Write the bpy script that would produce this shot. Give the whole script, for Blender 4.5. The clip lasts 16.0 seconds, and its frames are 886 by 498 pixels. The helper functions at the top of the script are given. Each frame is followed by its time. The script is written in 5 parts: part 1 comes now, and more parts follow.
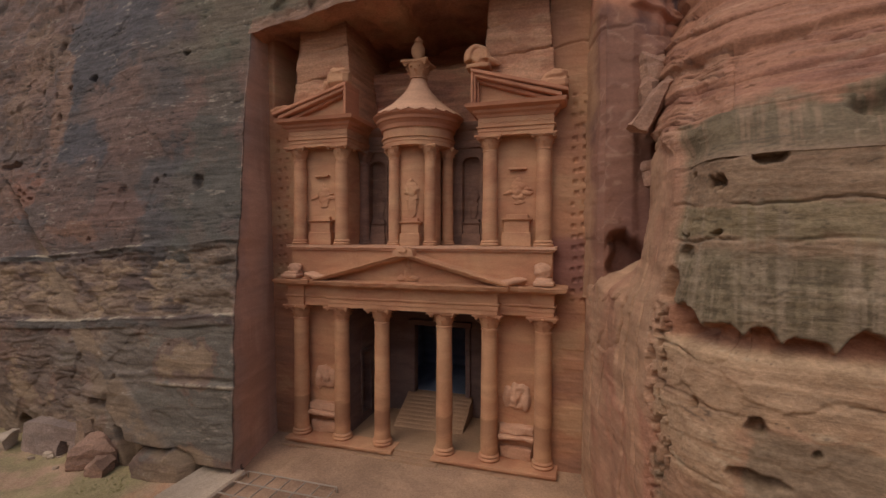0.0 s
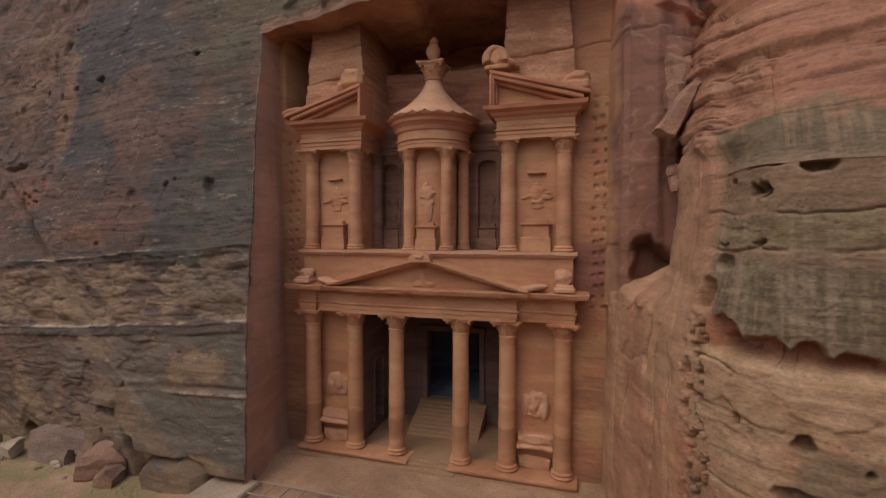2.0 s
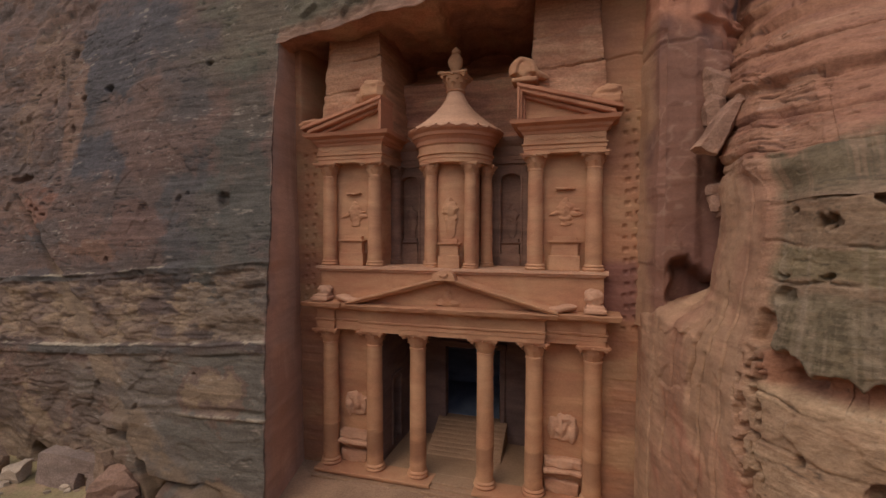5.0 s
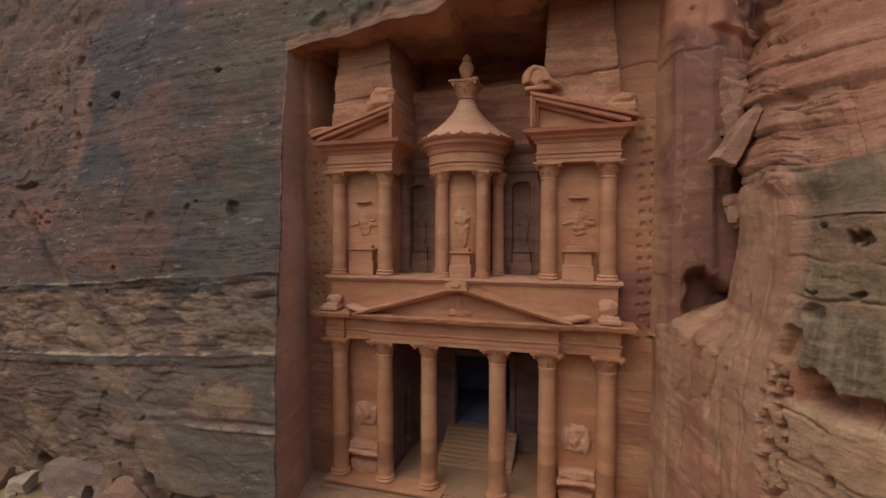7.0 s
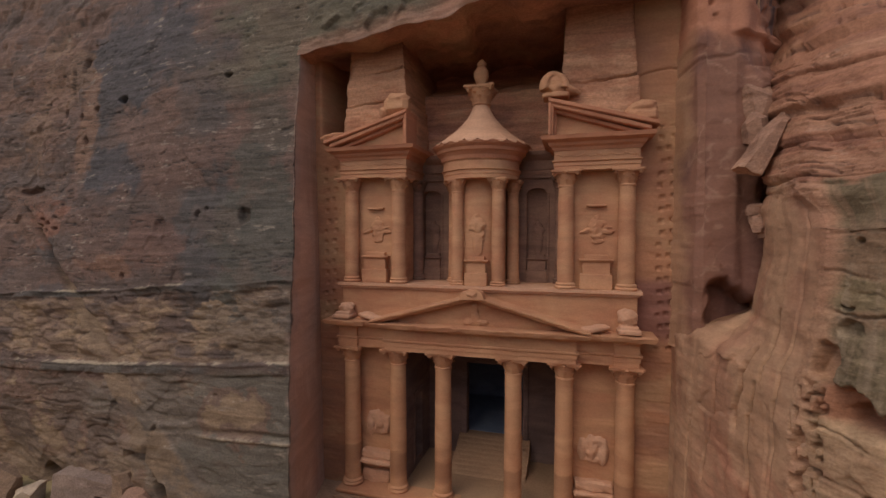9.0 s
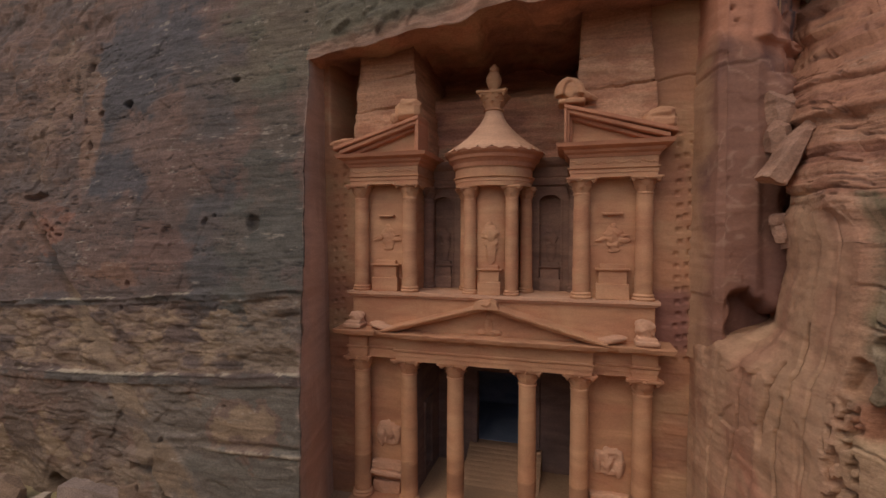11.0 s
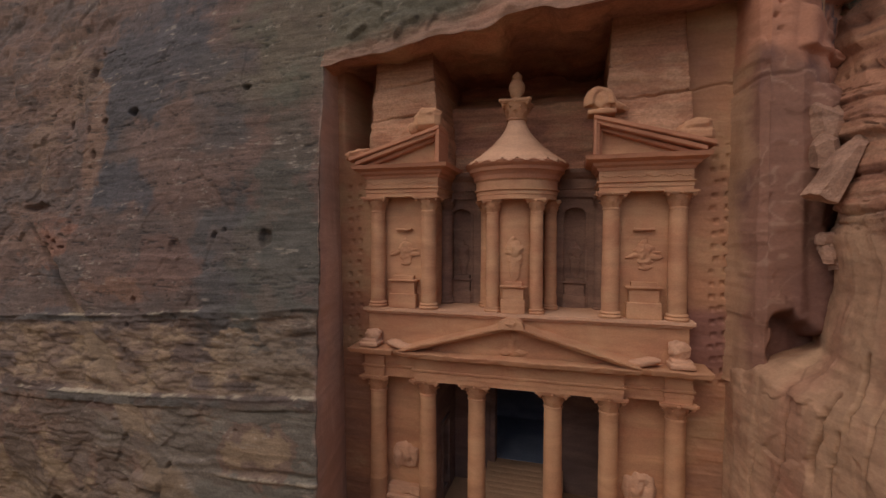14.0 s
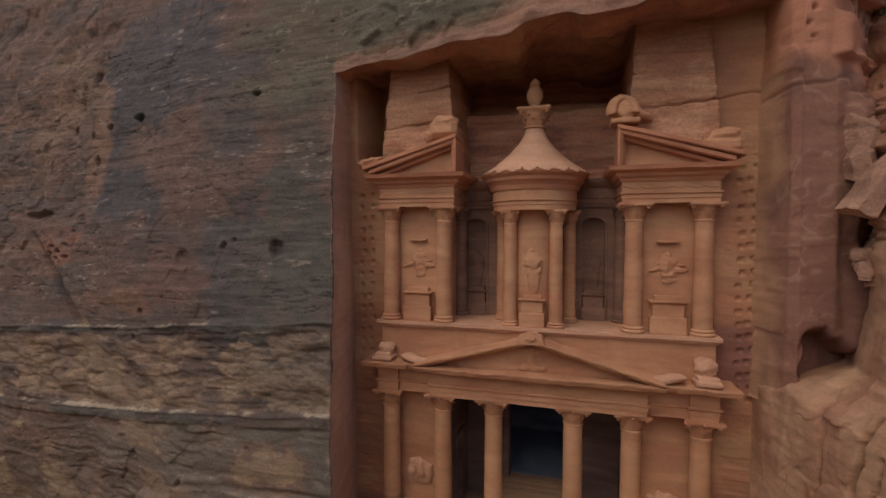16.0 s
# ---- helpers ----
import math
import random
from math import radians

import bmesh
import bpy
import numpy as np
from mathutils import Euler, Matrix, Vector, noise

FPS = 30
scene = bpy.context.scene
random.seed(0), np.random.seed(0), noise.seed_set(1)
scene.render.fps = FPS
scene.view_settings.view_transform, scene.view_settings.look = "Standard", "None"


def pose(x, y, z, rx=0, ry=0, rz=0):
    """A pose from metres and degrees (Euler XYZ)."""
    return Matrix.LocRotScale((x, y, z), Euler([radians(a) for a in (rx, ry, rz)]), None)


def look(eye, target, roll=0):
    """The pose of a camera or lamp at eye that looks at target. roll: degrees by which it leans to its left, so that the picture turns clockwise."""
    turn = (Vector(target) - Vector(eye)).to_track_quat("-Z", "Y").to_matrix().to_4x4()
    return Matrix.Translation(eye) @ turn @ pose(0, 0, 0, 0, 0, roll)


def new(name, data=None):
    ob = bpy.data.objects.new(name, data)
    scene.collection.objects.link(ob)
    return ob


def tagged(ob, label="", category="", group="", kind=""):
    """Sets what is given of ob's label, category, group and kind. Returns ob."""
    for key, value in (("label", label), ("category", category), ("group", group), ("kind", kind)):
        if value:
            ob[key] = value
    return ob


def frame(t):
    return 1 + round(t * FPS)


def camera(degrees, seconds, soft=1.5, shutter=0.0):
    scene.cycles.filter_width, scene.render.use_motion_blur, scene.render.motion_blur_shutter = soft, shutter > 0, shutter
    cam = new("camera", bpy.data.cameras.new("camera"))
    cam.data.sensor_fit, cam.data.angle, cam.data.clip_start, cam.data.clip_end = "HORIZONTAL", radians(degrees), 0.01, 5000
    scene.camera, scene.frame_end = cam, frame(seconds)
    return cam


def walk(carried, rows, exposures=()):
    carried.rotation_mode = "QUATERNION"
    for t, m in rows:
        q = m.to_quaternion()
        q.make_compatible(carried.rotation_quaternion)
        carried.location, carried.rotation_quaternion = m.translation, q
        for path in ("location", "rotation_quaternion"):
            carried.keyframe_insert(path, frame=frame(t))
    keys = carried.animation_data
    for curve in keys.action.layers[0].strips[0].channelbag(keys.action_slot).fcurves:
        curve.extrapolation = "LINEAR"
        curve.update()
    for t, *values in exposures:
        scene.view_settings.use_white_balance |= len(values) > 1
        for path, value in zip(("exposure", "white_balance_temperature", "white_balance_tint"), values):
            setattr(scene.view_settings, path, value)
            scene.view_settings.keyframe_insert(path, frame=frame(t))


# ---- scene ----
cam = camera(88.0, 16.0)
METRES, TURN = 14.1, 16.9
START = (14.95, -38.78, 21.23)  # first eye: the facade stands on y = 0, centred on x = 0, ground at z = 0
ROWS = [
    (0.0, 0.0, 0.0, 0.0, 0.0, -1.83, -0.08),
    (0.5, -0.0241, 0.0134, 0.0058, -0.03, -1.84, -0.08),
    (1.0, -0.0506, 0.0272, 0.0129, -0.05, -1.84, -0.08),
    (1.5, -0.0791, 0.0418, 0.0223, -0.08, -1.85, -0.09),
    (2.0, -0.1101, 0.0627, 0.0331, -0.11, -1.88, -0.1),
    (2.5, -0.1424, 0.0823, 0.0472, -0.14, -1.89, -0.11),
    (3.0, -0.1722, 0.1038, 0.0645, -0.18, -1.94, -0.14),
    (3.5, -0.1999, 0.1229, 0.0841, -0.21, -1.95, -0.12),
    (4.0, -0.2245, 0.1379, 0.1035, -0.24, -1.95, -0.11),
    (6.5, -0.322, 0.1787, 0.1824, -0.44, -1.9, -0.02),
    (7.0, -0.3433, 0.186, 0.1931, -0.47, -1.89, -0.01),
    (7.5, -0.3668, 0.1935, 0.2041, -0.52, -1.9, -0.01),
    (8.0, -0.3925, 0.2025, 0.2155, -0.55, -1.9, -0.04),
    (8.5, -0.4163, 0.2139, 0.2278, -0.57, -1.9, -0.04),
    (9.0, -0.4406, 0.2251, 0.2412, -0.61, -1.92, -0.05),
    (11.5, -0.5377, 0.2937, 0.3044, -0.72, -1.91, -0.02),
    (12.0, -0.5586, 0.3131, 0.3209, -0.76, -1.91, -0.01),
    (12.5, -0.579, 0.332, 0.3352, -0.79, -1.92, -0.0),
    (13.0, -0.6023, 0.3563, 0.3501, -0.82, -1.94, -0.03),
    (13.5, -0.6237, 0.3771, 0.3634, -0.85, -1.96, -0.03),
    (14.0, -0.6482, 0.3995, 0.3782, -0.88, -1.95, -0.04),
    (14.5, -0.6701, 0.4173, 0.3935, -0.89, -1.98, -0.05),
    (15.0, -0.6958, 0.4366, 0.4102, -0.92, -1.93, -0.07),
    (15.5, -0.7196, 0.4538, 0.4251, -0.95, -1.92, -0.08),
    (16.0, -0.7433, 0.4756, 0.4398, -0.97, -1.91, -0.09),
]
walk(cam, [(t, pose(*START, 0, 0, TURN) @ pose(METRES * x, METRES * y, METRES * z, 90 + pitch, roll, yaw)) for t, x, y, z, yaw, pitch, roll in ROWS], [(0.0, -0.16, 6850, 13.0), (9.0, -0.21, 6850, 13.0), (16.0, -0.31, 6850, 13.0)])

# ---- light: open shade in a deep gorge, soft sky from above and in front ----
world = bpy.data.worlds.new("sky")
scene.world = world
world.use_nodes = True
wn = world.node_tree
sky = wn.nodes.new("ShaderNodeTexSky")
sky.sky_type, sky.sun_disc = "NISHITA", False
sky.sun_elevation, sky.sun_rotation = radians(54), radians(205)
sky.air_density, sky.dust_density, sky.ozone_density = 1.0, 3.0, 0.6
wn.links.new(sky.outputs[0], wn.nodes["Background"].inputs[0])
wn.nodes["Background"].inputs[1].default_value = 0.168
sun_data = bpy.data.lights.new("sun", "SUN")
sun_data.energy, sun_data.angle, sun_data.color = 0.4, radians(60), (1.0, 0.93, 0.84)
sun = new("sun", sun_data)
sun.matrix_world = look((-24, -54, 77), (0, 0, 0))


# ---- noise on arrays ----
def lattice(ix, iy, iz, seed):
    h = (ix.astype(np.int64) * 374761393 + iy.astype(np.int64) * 668265263 + iz.astype(np.int64) * 2147483647 + seed * 974634777) & 0xFFFFFFFF
    h = ((h ^ (h >> 13)) * 1274126177) & 0xFFFFFFFF
    h = ((h ^ (h >> 16)) * 2246822519) & 0xFFFFFFFF
    return ((h ^ (h >> 15)) & 0xFFFF) / 32767.5 - 1.0


def vnoise(x, y, z, seed=0):
    x0, y0, z0 = np.floor(x), np.floor(y), np.floor(z)
    fx, fy, fz = x - x0, y - y0, z - z0
    fx, fy, fz = (f * f * f * (f * (f * 6 - 15) + 10) for f in (fx, fy, fz))
    out = 0
    for a in (0, 1):
        for b in (0, 1):
            for c in (0, 1):
                w = (fx if a else 1 - fx) * (fy if b else 1 - fy) * (fz if c else 1 - fz)
                out = out + w * lattice(x0 + a, y0 + b, z0 + c, seed)
    return out


def fbm(x, y, z, octaves=4, seed=0, gain=0.5, level=False):
    """Fractal noise. level: keeps its beds horizontal."""
    out, amp, f = 0, 1.0, 1.0
    x, y, z = 0.94 * x + 0.34 * y + 0.1 * z, 0.94 * y - 0.34 * x, z
    for o in range(octaves):
        out = out + amp * vnoise(x * f + 17.3 * o, y * f - 9.1 * o, z * f + 5.7 * o, seed + o)
        if level:
            x, y = 0.8 * x + 0.6 * y, 0.8 * y - 0.6 * x
        else:
            x, y, z = 0.8 * x + 0.6 * z, y + 0.25 * x, 0.8 * z - 0.6 * x
        amp, f = amp * gain, f * 2.03
    return out


def terrace(x, z, thick, along, seed):
    """Beds of uneven thickness: each steps in or out by -1 to 1, and breaks off sideways here and there."""
    k = np.floor(z / thick + 0.8 * vnoise(z * 0.4 / thick, z * 0, z * 0, seed))
    return vnoise(x * along + k * 3.7, k * 7.31 + 0.5, k * 0 + 0.5, seed + 1)


def facets(u, v, size, seed):
    """Broken joint faces: uneven cells, each a plane set in or out and tilted a little."""
    u, v = u / size, v / size
    u, v = u + 0.25 * vnoise(u * 1.7, v * 1.7, u * 0, seed + 9), v + 0.25 * vnoise(u * 1.7, v * 1.7, u * 0 + 7, seed + 9)
    iu, iv = np.floor(u), np.floor(v)
    best, out = np.full(u.shape, 9.0), np.zeros(u.shape)
    for a in (-1, 0, 1):
        for b in (-1, 0, 1):
            ku, kv = iu + a, iv + b
            cu, cv = ku + 0.5 + 0.42 * lattice(ku, kv, kv * 0, seed), kv + 0.5 + 0.42 * lattice(ku, kv, kv * 0 + 1, seed)
            dist = (u - cu) ** 2 + (v - cv) ** 2
            plane = 0.6 * lattice(ku, kv, kv * 0 + 2, seed) + 0.8 * lattice(ku, kv, kv * 0 + 3, seed) * (u - cu) + 0.8 * lattice(ku, kv, kv * 0 + 4, seed) * (v - cv)
            near = dist < best
            best, out = np.where(near, dist, best), np.where(near, plane, out)
    return out


def ramp(v, a, b):
    t = np.clip((v - a) / (b - a), 0, 1)
    return t * t * (3 - 2 * t)


def blend(c, rgb, m):
    return c + (np.array(rgb) - c) * np.clip(m, 0, 1)[..., None]


# ---- materials ----
def rock(name, tint=None, rgb=(0.4, 0.2, 0.1), rgb2=(0.3, 0.14, 0.08), strata=2.0, scale=1.0, bump=0.35, rough=0.92, grain=0.35, bedding=0.75, stain=None):
    """Sandstone: bedded colour at two scales, grain, small relief. tint: takes the base colour from the mesh's mineral map."""
    m = bpy.data.materials.new(name)
    m.use_nodes = True
    nt = m.node_tree
    N, L = nt.nodes, nt.links
    bsdf = N["Principled BSDF"]
    bsdf.inputs["Roughness"].default_value = rough
    bsdf.inputs["Specular IOR Level"].default_value = 0.2
    geo = N.new("ShaderNodeNewGeometry")

    def noise_node(sx, sy, sz, detail, dist=0.0):
        mp = N.new("ShaderNodeMapping")
        mp.inputs["Scale"].default_value = (sx, sy, sz)
        L.new(geo.outputs["Position"], mp.inputs["Vector"])
        n = N.new("ShaderNodeTexNoise")
        n.inputs["Scale"].default_value = 1.0
        n.inputs["Detail"].default_value = detail
        n.inputs["Roughness"].default_value = 0.6
        n.inputs["Distortion"].default_value = dist
        L.new(mp.outputs[0], n.inputs["Vector"])
        return n.outputs["Fac"]

    def mixc(fac, a, b, mode="MIX"):
        x = N.new("ShaderNodeMix")
        x.data_type, x.blend_type = "RGBA", mode
        for sock, v in ((x.inputs[0], fac), (x.inputs[6], a), (x.inputs[7], b)):
            if isinstance(v, (int, float)):
                sock.default_value = v
            elif isinstance(v, tuple):
                sock.default_value = (*v, 1)
            else:
                L.new(v, sock)
        return x.outputs[2]

    def spread(v, lo, hi, a=0.35, b=0.65):
        r = N.new("ShaderNodeMapRange")
        r.inputs[1].default_value, r.inputs[2].default_value = a, b
        r.inputs[3].default_value, r.inputs[4].default_value = lo, hi
        L.new(v, r.inputs[0])
        return r.outputs[0]

    big = noise_node(0.16 * scale, 0.16 * scale, 0.3 * scale, 5, 0.6)
    beds = noise_node(0.16, 0.16, strata, 3, 0.8)
    fine = noise_node(5 * scale, 5 * scale, 7 * scale, 8)
    grit = noise_node(22, 22, 26, 4)
    if tint:
        at = N.new("ShaderNodeAttribute")
        at.attribute_name = tint
        base = at.outputs["Color"]
    else:
        base = mixc(spread(big, 0, 1), rgb, rgb2)

    def grey(v):
        c = N.new("ShaderNodeCombineColor")
        for i in range(3):
            L.new(v, c.inputs[i])
        return c.outputs[0]

    col = mixc(bedding, base, grey(spread(beds, 0.72, 1.22)), "MULTIPLY")
    if stain:
        # a tide mark left on the stone: darker and redder up to its height
        sep = N.new("ShaderNodeSeparateXYZ")
        L.new(geo.outputs["Position"], sep.inputs[0])
        wob = N.new("ShaderNodeMath")
        wob.operation = "MULTIPLY_ADD"
        L.new(big, wob.inputs[0])
        wob.inputs[1].default_value = 2.6
        L.new(sep.outputs[2], wob.inputs[2])
        up, down = spread(wob.outputs[0], 0, 1, stain[0], stain[0] + 0.9), spread(wob.outputs[0], 1, 0, stain[1], stain[1] + 0.25)
        both = N.new("ShaderNodeMath")
        both.operation = "MULTIPLY"
        L.new(up, both.inputs[0])
        L.new(down, both.inputs[1])
        fade = spread(both.outputs[0], 0, 0.62, 0, 1)
        col = mixc(fade, col, (0.26, 0.125, 0.07))
    col = mixc(grain * 2, col, grey(spread(fine, 0.74, 1.22)), "MULTIPLY")
    col = mixc(grain, col, grey(spread(grit, 0.7, 1.25)), "MULTIPLY")
    L.new(col, bsdf.inputs["Base Color"])
    # relief: bedding, weathering pits and grain
    b1 = N.new("ShaderNodeBump")
    b1.inputs["Strength"].default_value, b1.inputs["Distance"].default_value = bump, 0.25
    L.new(fine, b1.inputs["Height"])
    b2 = N.new("ShaderNodeBump")
    b2.inputs["Strength"].default_value, b2.inputs["Distance"].default_value = bump * 0.8, 0.35
    L.new(beds, b2.inputs["Height"])
    L.new(b2.outputs[0], b1.inputs["Normal"])
    b3 = N.new("ShaderNodeBump")
    b3.inputs["Strength"].default_value, b3.inputs["Distance"].default_value = bump * 0.6, 0.05
    L.new(grit, b3.inputs["Height"])
    L.new(b1.outputs[0], b3.inputs["Normal"])
    L.new(b3.outputs[0], bsdf.inputs["Normal"])
    return m


CLIFF = rock("cliff_sandstone", tint="mineral", strata=1.6, bump=0.3, grain=0.3)
DRESSED = rock("dressed_sandstone_face", tint="mineral", strata=0.8, bump=0.1, grain=0.15, bedding=0.35)
CLIFF_EAST = rock("layered_sandstone", tint="mineral", strata=1.6, bump=0.26, grain=0.3, bedding=0.25)
FLAG = rock("pale_grey_flagstone", rgb=(0.47, 0.37, 0.27), rgb2=(0.40, 0.30, 0.21), strata=0.5, bump=0.15, grain=0.25)
CARVED = rock("carved_sandstone", rgb=(0.535, 0.295, 0.161), rgb2=(0.43, 0.200, 0.110), strata=0.9, scale=1.6, bump=0.11, grain=0.14, bedding=0.4)
SHAFT = rock("stained_column_sandstone", rgb=(0.535, 0.298, 0.162), rgb2=(0.44, 0.218, 0.117), strata=0.7, scale=1.4, bump=0.1, grain=0.12, bedding=0.35, stain=(3.9, 6.1))
CARVED_RED = rock("carved_red_sandstone", rgb=(0.49, 0.222, 0.125), rgb2=(0.40, 0.168, 0.096), strata=0.9, bump=0.1, grain=0.12, bedding=0.35)
# darker grey-brown stone: the vestibule's deep shade is put into its colour
VESTIBULE_SHADE = rock("vestibule_shade_sandstone", rgb=(0.225, 0.148, 0.122), rgb2=(0.165, 0.112, 0.098), strata=0.7, bump=0.15, grain=0.2)
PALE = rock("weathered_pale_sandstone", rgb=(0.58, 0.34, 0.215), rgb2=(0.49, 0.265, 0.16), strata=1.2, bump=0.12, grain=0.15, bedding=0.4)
DUSTY = rock("sand_worn_floor", rgb=(0.40, 0.255, 0.155), rgb2=(0.33, 0.20, 0.12), strata=0.3, bump=0.1, grain=0.2)
BOULDER = rock("fallen_sandstone", rgb=(0.29, 0.190, 0.122), rgb2=(0.22, 0.150, 0.104), strata=1.0, bump=0.22, grain=0.4)
BOULDER_RED = rock("fallen_red_sandstone", rgb=(0.33, 0.195, 0.130), rgb2=(0.25, 0.150, 0.104), strata=1.0, bump=0.2, grain=0.4)
WEDGED = rock("wedged_red_sandstone", rgb=(0.37, 0.215, 0.142), rgb2=(0.29, 0.160, 0.108), strata=1.2, bump=0.2, grain=0.35)
# darker copy of the carved stone, with the court's shade in its colour
COURT_SHADE = rock("court_shade_sandstone", rgb=(0.30, 0.175, 0.122), rgb2=(0.23, 0.135, 0.100), strata=0.8, bump=0.12, grain=0.2)
# bluish tint stands in for the hazy blue shade inside the doorway
CHAMBER_HAZE = rock("blue_haze_chamber_stone", rgb=(0.27, 0.32, 0.40), rgb2=(0.22, 0.26, 0.33), strata=0.7, bump=0.12, grain=0.2)
SLATE = rock("grey_block_stone", rgb=(0.30, 0.22, 0.17), rgb2=(0.25, 0.18, 0.145), strata=0.8, bump=0.22, grain=0.4)


def plain(name, rgb, rough=0.6, metal=0.0):
    m = bpy.data.materials.new(name)
    m.use_nodes = True
    b = m.node_tree.nodes["Principled BSDF"]
    b.inputs["Base Color"].default_value = (*rgb, 1)
    b.inputs["Roughness"].default_value, b.inputs["Metallic"].default_value = rough, metal
    return m


STEEL = plain("dusty_galvanised_steel", (0.36, 0.29, 0.22), 0.6, 0.3)
LEAF = plain("dark_green_leaf", (0.035, 0.065, 0.035), 0.7)
GRASS = plain("dry_grass", (0.30, 0.26, 0.12), 0.9)


# ---- sheets of natural rock ----
def sheet(name, place, us, vs, relief, mineral, flip=False, mat=CLIFF, label="", category="cliff", other=None, where=None):
    """A dense rock face: place(U, V) gives the plain form, relief(P, U, V) metres outwards, mineral(P, U, V) its colours."""
    U, V = np.meshgrid(us, vs, indexing="ij")
    P = np.stack(place(U, V), -1)
    nrm = np.cross(np.gradient(P, axis=0), np.gradient(P, axis=1))
    nrm /= np.linalg.norm(nrm, axis=-1, keepdims=True) + 1e-9
    if flip:
        nrm = -nrm
    C = mineral(P, U, V)
    P = P + nrm * relief(P, U, V)[..., None]
    n, m = U.shape
    idx = np.arange(n * m).reshape(n, m)
    quads = np.stack([idx[:-1, :-1], idx[1:, :-1], idx[1:, 1:], idx[:-1, 1:]], -1).reshape(-1, 4)
    if flip:
        quads = quads[:, ::-1]
    me = bpy.data.meshes.new(name)
    me.vertices.add(n * m)
    me.vertices.foreach_set("co", P.reshape(-1).astype(np.float32))
    me.loops.add(quads.size)
    me.loops.foreach_set("vertex_index", quads.reshape(-1).astype(np.int32))
    me.polygons.add(len(quads))
    me.polygons.foreach_set("loop_start", np.arange(0, quads.size, 4, dtype=np.int32))
    me.polygons.foreach_set("use_smooth", np.ones(len(quads), dtype=bool))
    me.update(calc_edges=True)
    at = me.color_attributes.new("mineral", "FLOAT_COLOR", "POINT")
    rgba = np.concatenate([np.clip(C, 0.01, 0.9), np.ones((n, m, 1))], -1)
    at.data.foreach_set("color", rgba.reshape(-1).astype(np.float32))
    me.materials.append(mat)
    if other:
        me.materials.append(other)
        me.polygons.foreach_set("material_index", where(U[:-1, :-1], V[:-1, :-1]).reshape(-1).astype(np.int32))
    return tagged(new(name, me), label, category, "", "structure")


def xyz(P):
    return P[..., 0], P[..., 1], P[..., 2]


def pits(x, z, spots):
    """Sharp-edged hollows: (x, z, half width, half height, depth)."""
    x, z = x + 0.16 * fbm(x * 1.6, x * 0, z * 1.6, 3, 601), z + 0.12 * fbm(x * 1.6, x * 0 + 5, z * 1.6, 3, 603)
    d = 0
    for px, pz, rx, rz, deep in spots:
        q = np.sqrt(((x - px) / rx) ** 2 + ((z - pz) / rz) ** 2)
        d = d - deep * ramp(q, 1.15, 0.7)
    return d


# the west cliff: leans back as it rises; turns the corner into the recess
def west_y(z):
    return np.interp(z, [-2, 3, 8, 14, 20, 28, 37, 46, 56, 66], [-7.7, -7.5, -7.0, -6.4, -5.3, -3.6, -1.8, 0.2, 3.0, 7.0])


def west_corner(z):
    return np.interp(z, [-2, 3, 10, 14, 21, 31, 37, 41, 66], [-13.0, -13.1, -13.5, -13.9, -14.3, -15.3, -15.9, -16.1, -16.1])


def west_place(U, V):
    z = V
    cx, cy = west_corner(z), west_y(z)
    cx = cx + 0.16 * fbm(z * 0.35, z * 0 + 3, z * 0, 4, 91) * ramp(z, 41, 39)
    bx, by = np.interp(z, [0, 31], [-15.6, -16.2]), 2.2
    t = np.clip(U / 9.0, 0, 1)
    x = np.where(U <= 0, cx + U, cx + (bx - cx) * t)
    y = np.where(U <= 0, cy + np.maximum(-U - 14, 0) * 0.11, cy + (by - cy) * t)
    return x, y, z


WEST_PITS = [(-23.5, 39.45, 0.38, 0.3, 1.2), (-37.4, 38.6, 0.7, 0.42, 1.5), (-20.0, 26.2, 0.55, 0.75, 0.6), (-33.6, 18.4, 0.25, 0.3, 0.6),
             (-25.0, 26.4, 0.2, 0.25, 0.5), (-23.9, 26.9, 0.18, 0.22, 0.4), (-41.5, 37.9, 0.35, 0.4, 0.8), (-42.6, 34.6, 0.3, 0.6, 0.8), (-33.4, 20.6, 0.3, 0.35, 0.7), (-26.6, 8.0, 0.2, 0.3, 0.5),
             (-50.5, 29.3, 2.6, 0.5, 1.0), (-43.5, 37.2, 0.25, 0.4, 0.8), (-29.0, 25.2, 0.7, 0.9, 0.3), (-20.6, 11.2, 0.15, 0.15, 0.3), (-45.3, 43.5, 0.5, 0.9, 0.8), (-47, 38, 0.4, 0.5, 0.7), (-41.0, 1.0, 1.5, 1.15, 2.4),
             (-46.6, 26.1, 0.5, 0.16, 0.6), (-45.6, 25.6, 0.6, 0.18, 0.6), (-44.8, 26.3, 0.35, 0.15, 0.5), (-46.0, 25.0, 0.4, 0.15, 0.5), (-47.4, 25.3, 0.5, 0.2, 0.6), (-44.3, 25.1, 0.35, 0.2, 0.6)]


def ledge_1(x):
    return 19.8 + 0.07 * (x + 28)


def ledge_2(x):
    return 14.15 + 0.08 * (x + 15)


def bedding(x, z, thick, along, seed):
    """Uneven beds: how far each stands out (-1 to 1), and the place within the bed (0 foot, 1 top)."""
    q = z / thick + 0.8 * vnoise(z * 0.4 / thick, z * 0, z * 0, seed)
    k = np.floor(q)
    return vnoise(x * along + k * 3.7, k * 7.31 + 0.5, k * 0 + 0.5, seed + 1), q - k


